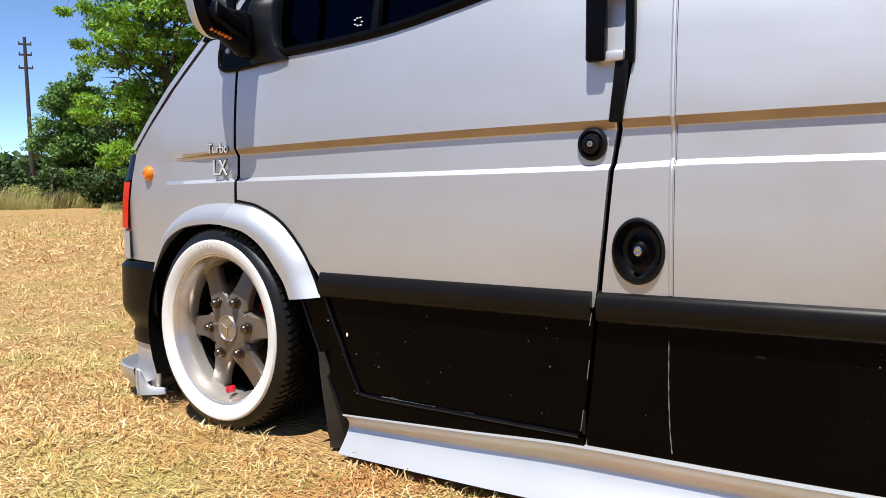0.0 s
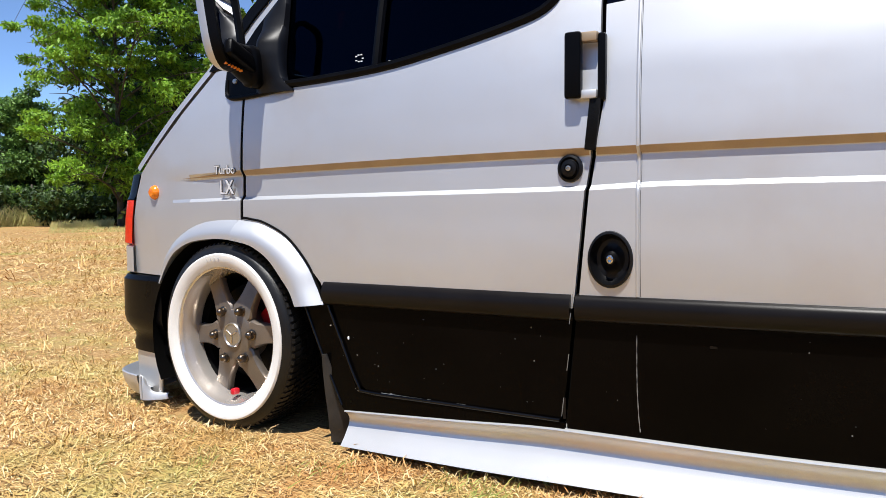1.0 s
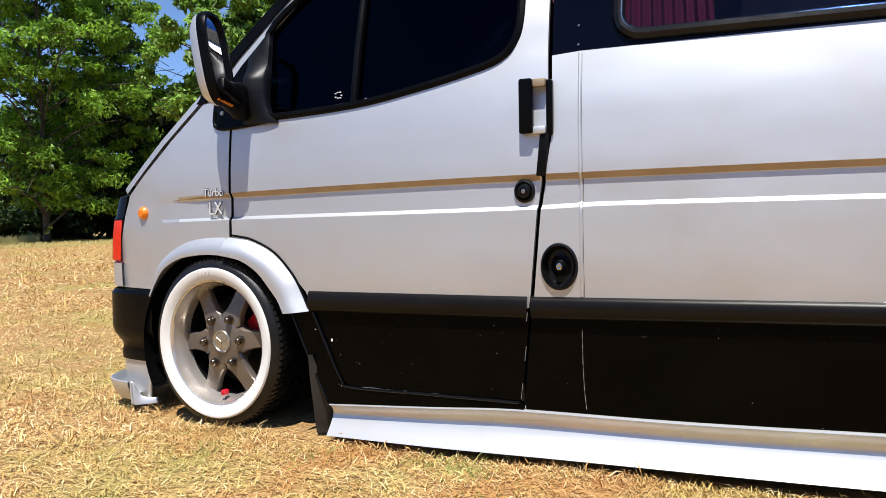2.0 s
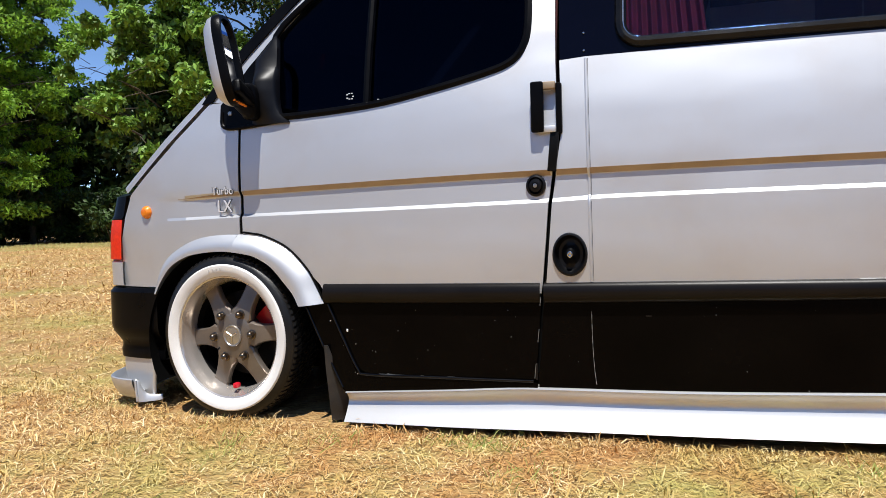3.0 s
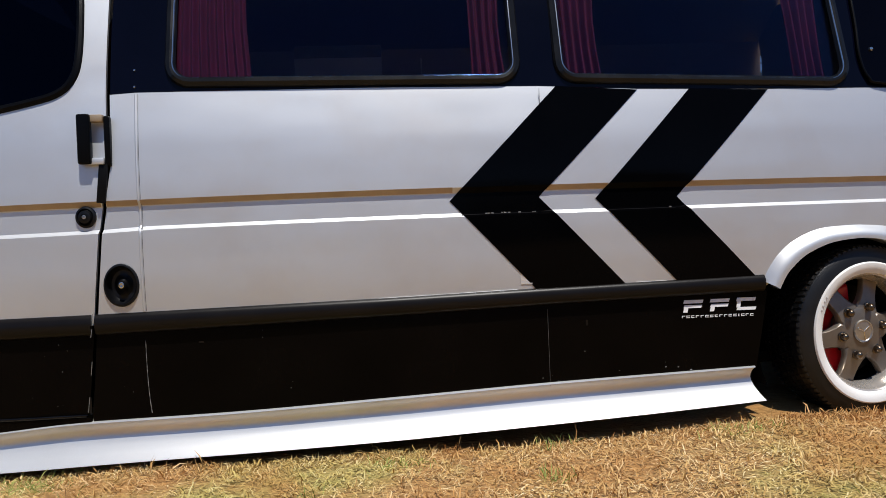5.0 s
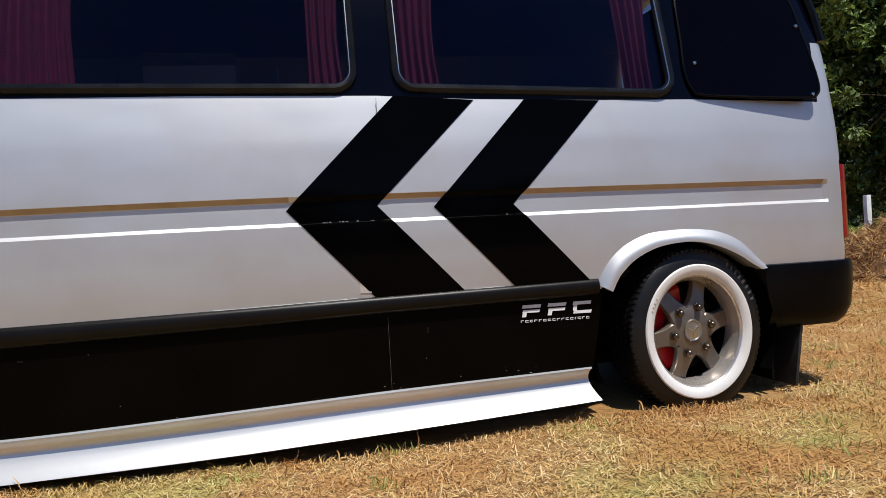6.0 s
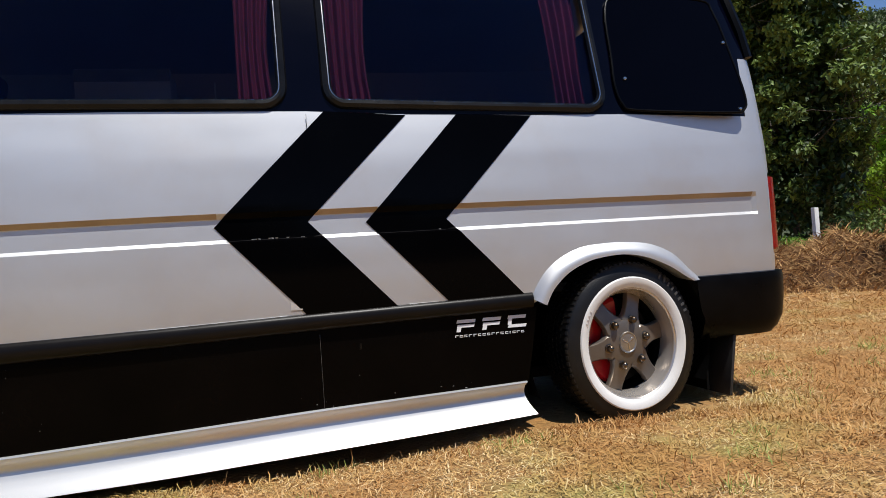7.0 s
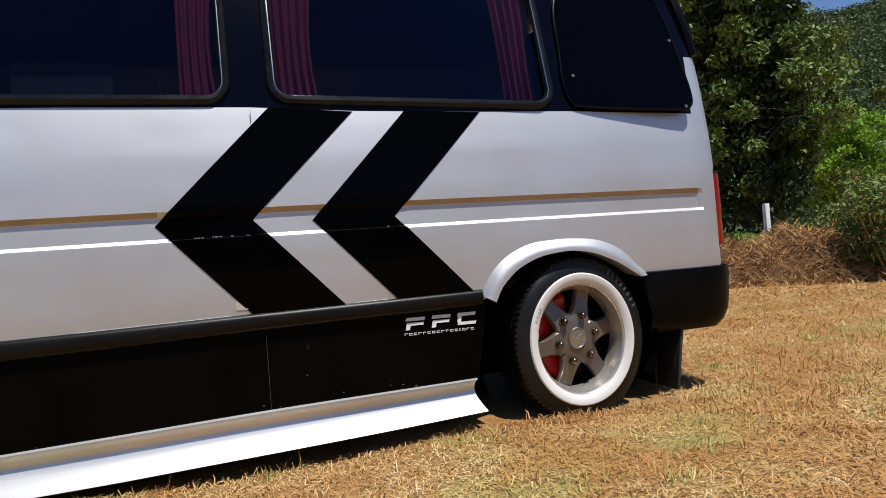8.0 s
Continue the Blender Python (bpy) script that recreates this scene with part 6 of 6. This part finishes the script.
for _ in range(32000):
    az, d = rs.uniform(29, 52), rs.uniform(8.9, 10.8)
    x, y, z, h = heap_z(az, d)
    if h < 0.02 and rs.random() < 0.75:
        continue
    z += h + rs.uniform(-0.03, 0.035)
    a, el = rs.uniform(0, 2 * math.pi), rs.uniform(-0.7, 0.8)
    l = rs.uniform(0.05, 0.22)
    brush.append((x, y, z, x + l * math.cos(a) * math.cos(el), y + l * math.sin(a) * math.cos(el), z + l * math.sin(el), rs.uniform(0.0018, 0.0065)))
stems("dead_brush", brush, BRUSH, "tangled dead straw on the bank", "straw")

# wooded hill far behind
HILL = surface("wooded_hillside", (0.020, 0.042, 0.012), (0.10, 0.10, 0.04), 0.02, 0.95, 0.0, 0.0, 0.15)
rows = []
for i in range(60):
    az = 30 + 45 * i / 59
    row = []
    for k in range(26):
        d = 160 + 700 * k / 25
        a = radians(az)
        crest = 0.25 * min(max((az - 30) / 10, 0), 1)
        z = d * crest * min(1.0, (k / 25) * 1.25) * (1.0 if k < 22 else 0.97) + 14 * noise.noise(Vector((az * 0.18, d * 0.008, 4))) * (k / 25)
        row.append((EYE_MID.x + math.sin(a) * d, EYE_MID.y + math.cos(a) * d, max(z, -0.5 if k else -1.0)))
    rows.append(row)
tagged(loft("hill_backdrop", rows, HILL, None, sharp=80), "far wooded green hillside", "hill", kind="structure")
clumps, sizes = [], []
for _ in range(2600):
    az, k = rs.uniform(42, 54), rs.random() ** 0.7
    d = 160 + 640 * k
    a = radians(az)
    crest = 0.25 * min(max((az - 30) / 10, 0), 1)
    z = d * crest * min(1.0, k * 0.914 * 1.25) + 14 * noise.noise(Vector((az * 0.18, d * 0.008, 4))) * k
    clumps.append((EYE_MID.x + math.sin(a) * d, EYE_MID.y + math.cos(a) * d, z + 2))
    sizes.append(rs.uniform(4, 9))
holder = thing("far_wood", (0, 0, 0), "far green woods on the hillside", "woods")
holder["kind"] = "stuff"
leaves_mesh("leaves", clumps, sizes, 110000, 2.0, np.random.default_rng(5), LEAF_HILL, holder, 0.7, 0.3, 0.9)
# distant tree line closing the field all round
clumps, sizes = [], []
for _ in range(1500):
    az = rs.uniform(-100, 30)
    d = rs.uniform(70, 95)
    a = radians(az)
    clumps.append((EYE_MID.x + math.sin(a) * d, EYE_MID.y + math.cos(a) * d, rs.uniform(0.3, 3.6)))
    sizes.append(rs.uniform(1.0, 2.0))
holder = thing("far_hedge", (0, 0, 0), "distant dark hedge beyond the field", "hedge")
holder["kind"] = "stuff"
leaves_mesh("leaves", clumps, sizes, 36000, 0.8, np.random.default_rng(6), LEAF_SHADE, holder, 0.7)

# trees standing round the rest of the field, mirrored in the paint and glass
clumps, sizes = [], []
for _ in range(1300):
    az = rs.uniform(80, 284)
    d = rs.uniform(46, 60)
    a = radians(az)
    top = (7.6 if az < 200 else 5.4) + 2.2 * noise.noise(Vector((az * 0.13, 3, 1))) + 0.8 * noise.noise(Vector((az * 0.6, 5, 1)))
    clumps.append((EYE_MID.x + math.sin(a) * d, EYE_MID.y + math.cos(a) * d, top * rs.random()))
    sizes.append(rs.uniform(1.2, 2.2))
holder = thing("far_trees", (0, 0, 0), "row of dark trees beyond the lawn", "trees")
holder["kind"] = "stuff"
leaves_mesh("leaves", clumps, sizes, 30000, 1.3, np.random.default_rng(16), LEAF_SHADE, holder, 0.8)

# ---- dry grass blades on the lawn ----
def lawn(n, x0, x1, y0, y1, lmin, lmax, width, lift, seed):
    q = np.random.default_rng(seed)
    x, y = q.uniform(x0, x1, n), q.uniform(y0, y1, n)
    keep = ~((np.abs(y - CENTRE) < 0.94) & (x > -0.3) & (x < 3.9))
    x, y = x[keep], y[keep]
    z = np.array([ground_z(a, b) for a, b in zip(x, y)])
    n = len(x)
    a = q.uniform(0, 2 * np.pi, n)
    l = q.uniform(lmin, lmax, n)
    el = np.abs(q.normal(0, lift, n))
    return np.stack([x, y, z + q.uniform(0, 0.008, n), x + l * np.cos(a) * np.cos(el), y + l * np.sin(a) * np.cos(el), z + 0.006 + l * np.sin(el), width * q.uniform(0.6, 1.4, n)], 1)


def curled(n, x0, x1, y0, y1, lmin, lmax, width, seed, clump=5, spread=0.022, lift=0.14):
    """Short curled straws in small clumps, lying over one another: ribbons of two bent pieces."""
    q = np.random.default_rng(seed)
    k = n // clump
    cx, cy = q.uniform(x0, x1, k), q.uniform(y0, y1, k)
    way, tall = q.uniform(0, 2 * np.pi, k), q.uniform(0.5, 1.5, k)
    pick = q.integers(0, k, n)
    x, y = cx[pick] + q.normal(0, spread, n), cy[pick] + q.normal(0, spread, n)
    keep = ~((np.abs(y - CENTRE) < 0.94) & (x > -0.3) & (x < 3.9))
    x, y, pick = x[keep], y[keep], pick[keep]
    n = len(x)
    z = np.array([ground_z(a, b) for a, b in zip(x, y)]) + q.uniform(0.0, 0.010, n) * tall[pick]
    a = way[pick] + q.normal(0, 1.1, n)
    bend = q.normal(0, 0.7, n)
    el = q.normal(lift, 0.4, n) * tall[pick]
    l = q.uniform(lmin, lmax, n) / 2 * tall[pick]
    w = width * q.uniform(0.5, 1.6, n)
    p = np.stack([x, y, z], 1)
    rows = []
    for k in range(3):
        side = np.stack([-np.sin(a), np.cos(a), q.normal(0, 0.25, n)], 1) * (w * (1.0, 0.9, 0.2)[k])[:, None]
        rows += [p - side, p + side]
        p = p + np.stack([np.cos(a) * np.cos(el), np.sin(a) * np.cos(el), np.sin(el)], 1) * l[:, None]
        a = a + bend
        el = el - 0.6
    v = np.stack(rows, 1)
    v[:, :, 2] = np.maximum(v[:, :, 2], z[:, None] - 0.006)
    i0 = np.arange(n)[:, None] * 6
    quads = [i0 + [2 * k, 2 * k + 1, 2 * k + 3] for k in range(2)] + [i0 + [2 * k, 2 * k + 3, 2 * k + 2] for k in range(2)]
    tri = np.concatenate(quads, 1).reshape(-1, 3)
    me = bpy.data.meshes.new("straw")
    me.vertices.add(n * 6)
    me.vertices.foreach_set("co", v.reshape(-1))
    me.loops.add(len(tri) * 3)
    me.loops.foreach_set("vertex_index", tri.reshape(-1).astype(np.int32))
    me.polygons.add(len(tri))
    me.polygons.foreach_set("loop_start", np.arange(0, len(tri) * 3, 3, dtype=np.int32))
    me.update(calc_edges=True)
    me.materials.append(STRAW_BLADE)
    tagged(new("straw", me), "short curled dry straws matted over the lawn", "grass", kind="stuff")


curled(135000, -1.5, 5.4, -1.35, 0.4, 0.014, 0.042, 0.0013, 1)
curled(46000, -4.5, -0.2, -1.3, 3.0, 0.02, 0.06, 0.0018, 2, 5, 0.03)
curled(80000, 3.9, 8.0, -0.8, 3.4, 0.016, 0.046, 0.0017, 4, 5, 0.025)
curled(34000, -14, -0.5, 2.0, 13.0, 0.05, 0.13, 0.0045, 6, 6, 0.08)
curled(12000, 4.5, 10.0, 3.0, 7.5, 0.04, 0.10, 0.0035, 7, 6, 0.07)
mid = np.concatenate([
    lawn(14000, -9, 10.5, 1.5, 6.5, 0.02, 0.06, 0.0028, 0.3, 2),
    lawn(22000, -19, 13, 2.0, 14.0, 0.03, 0.07, 0.0045, 0.3, 3),
])
q = np.random.default_rng(19)
edge = []
for cx, w in ((0.02, 0.22), (3.56, 0.24), (-0.43, 0.1), (3.93, 0.08)):
    for _k in range(420):
        x, y = cx + q.uniform(-w, w), q.uniform(-0.075, -0.012) + (0.02 if w < 0.15 else 0)
        z, l, a = ground_z(x, y), q.uniform(0.015, 0.045), q.uniform(0, 6.28)
        e = q.uniform(0.2, 1.2)
        edge.append((x, y, z, x + l * math.cos(a) * math.cos(e), y + l * math.sin(a) * math.cos(e), z + l * math.sin(e), 0.0011))
for x0, x1, y1, m in ((0.46, 1.3, 0.0, 900), (1.3, 2.2, 0.0, 1500), (2.2, 3.25, 0.0, 1900), (3.2, 4.15, 0.01, 1700)):
    for _k in range(m):
        x, y = q.uniform(x0, x1), y1 - abs(q.normal(0, 0.055))
        if noise.noise(Vector((x * 5, y * 5, 3))) < q.uniform(-0.5, 0.2):
            continue
        z, l, a = ground_z(x, y), q.uniform(0.008, 0.030), q.uniform(0, 6.28)
        e = q.uniform(0.1, 1.15)
        edge.append((x, y, z, x + l * math.cos(a) * math.cos(e), y + l * math.sin(a) * math.cos(e), z + l * math.sin(e), 0.0011))
mid = np.concatenate([mid, np.array(edge)])
stems("dry_grass", mid, STRAW_BLADE, "dry straw-coloured grass blades on the lawn", "grass")
GREEN_BLADE = surface("green_grass_blade", (0.20, 0.27, 0.045), (0.48, 0.48, 0.14), 3.0, 0.7, island=True)
tufts = []
q = np.random.default_rng(9)
for _ in range(170):
    cx, cy = q.uniform(-3, 6.5), q.uniform(-1.4, 1.2)
    if cy > 0.15 and -0.5 < cx < 4.2:
        continue
    r, m = q.uniform(0.02, 0.07), q.integers(12, 40)
    for _k in range(m):
        x, y = cx + q.normal(0, r), cy + q.normal(0, r)
        z, l, a = ground_z(x, y), q.uniform(0.02, 0.055), q.uniform(0, 6.28)
        e = q.uniform(0.4, 1.3)
        tufts.append((x, y, z, x + l * math.cos(a) * math.cos(e), y + l * math.sin(a) * math.cos(e), z + l * math.sin(e), 0.0013))
for cx, cy in ((3.05, -0.09), (0.84, -0.06), (0.98, -0.1), (2.0, -0.13), (4.6, -0.3)):
    for _k in range(70):
        x, y = cx + q.normal(0, 0.06), cy + q.normal(0, 0.03)
        z, l, a = ground_z(x, y), q.uniform(0.018, 0.042), q.uniform(0, 6.28)
        e = q.uniform(0.2, 1.1)
        tufts.append((x, y, z, x + l * math.cos(a) * math.cos(e), y + l * math.sin(a) * math.cos(e), z + l * math.sin(e), 0.0013))
stems("green_tufts", tufts, GREEN_BLADE, "small green tufts in the dry lawn", "grass")
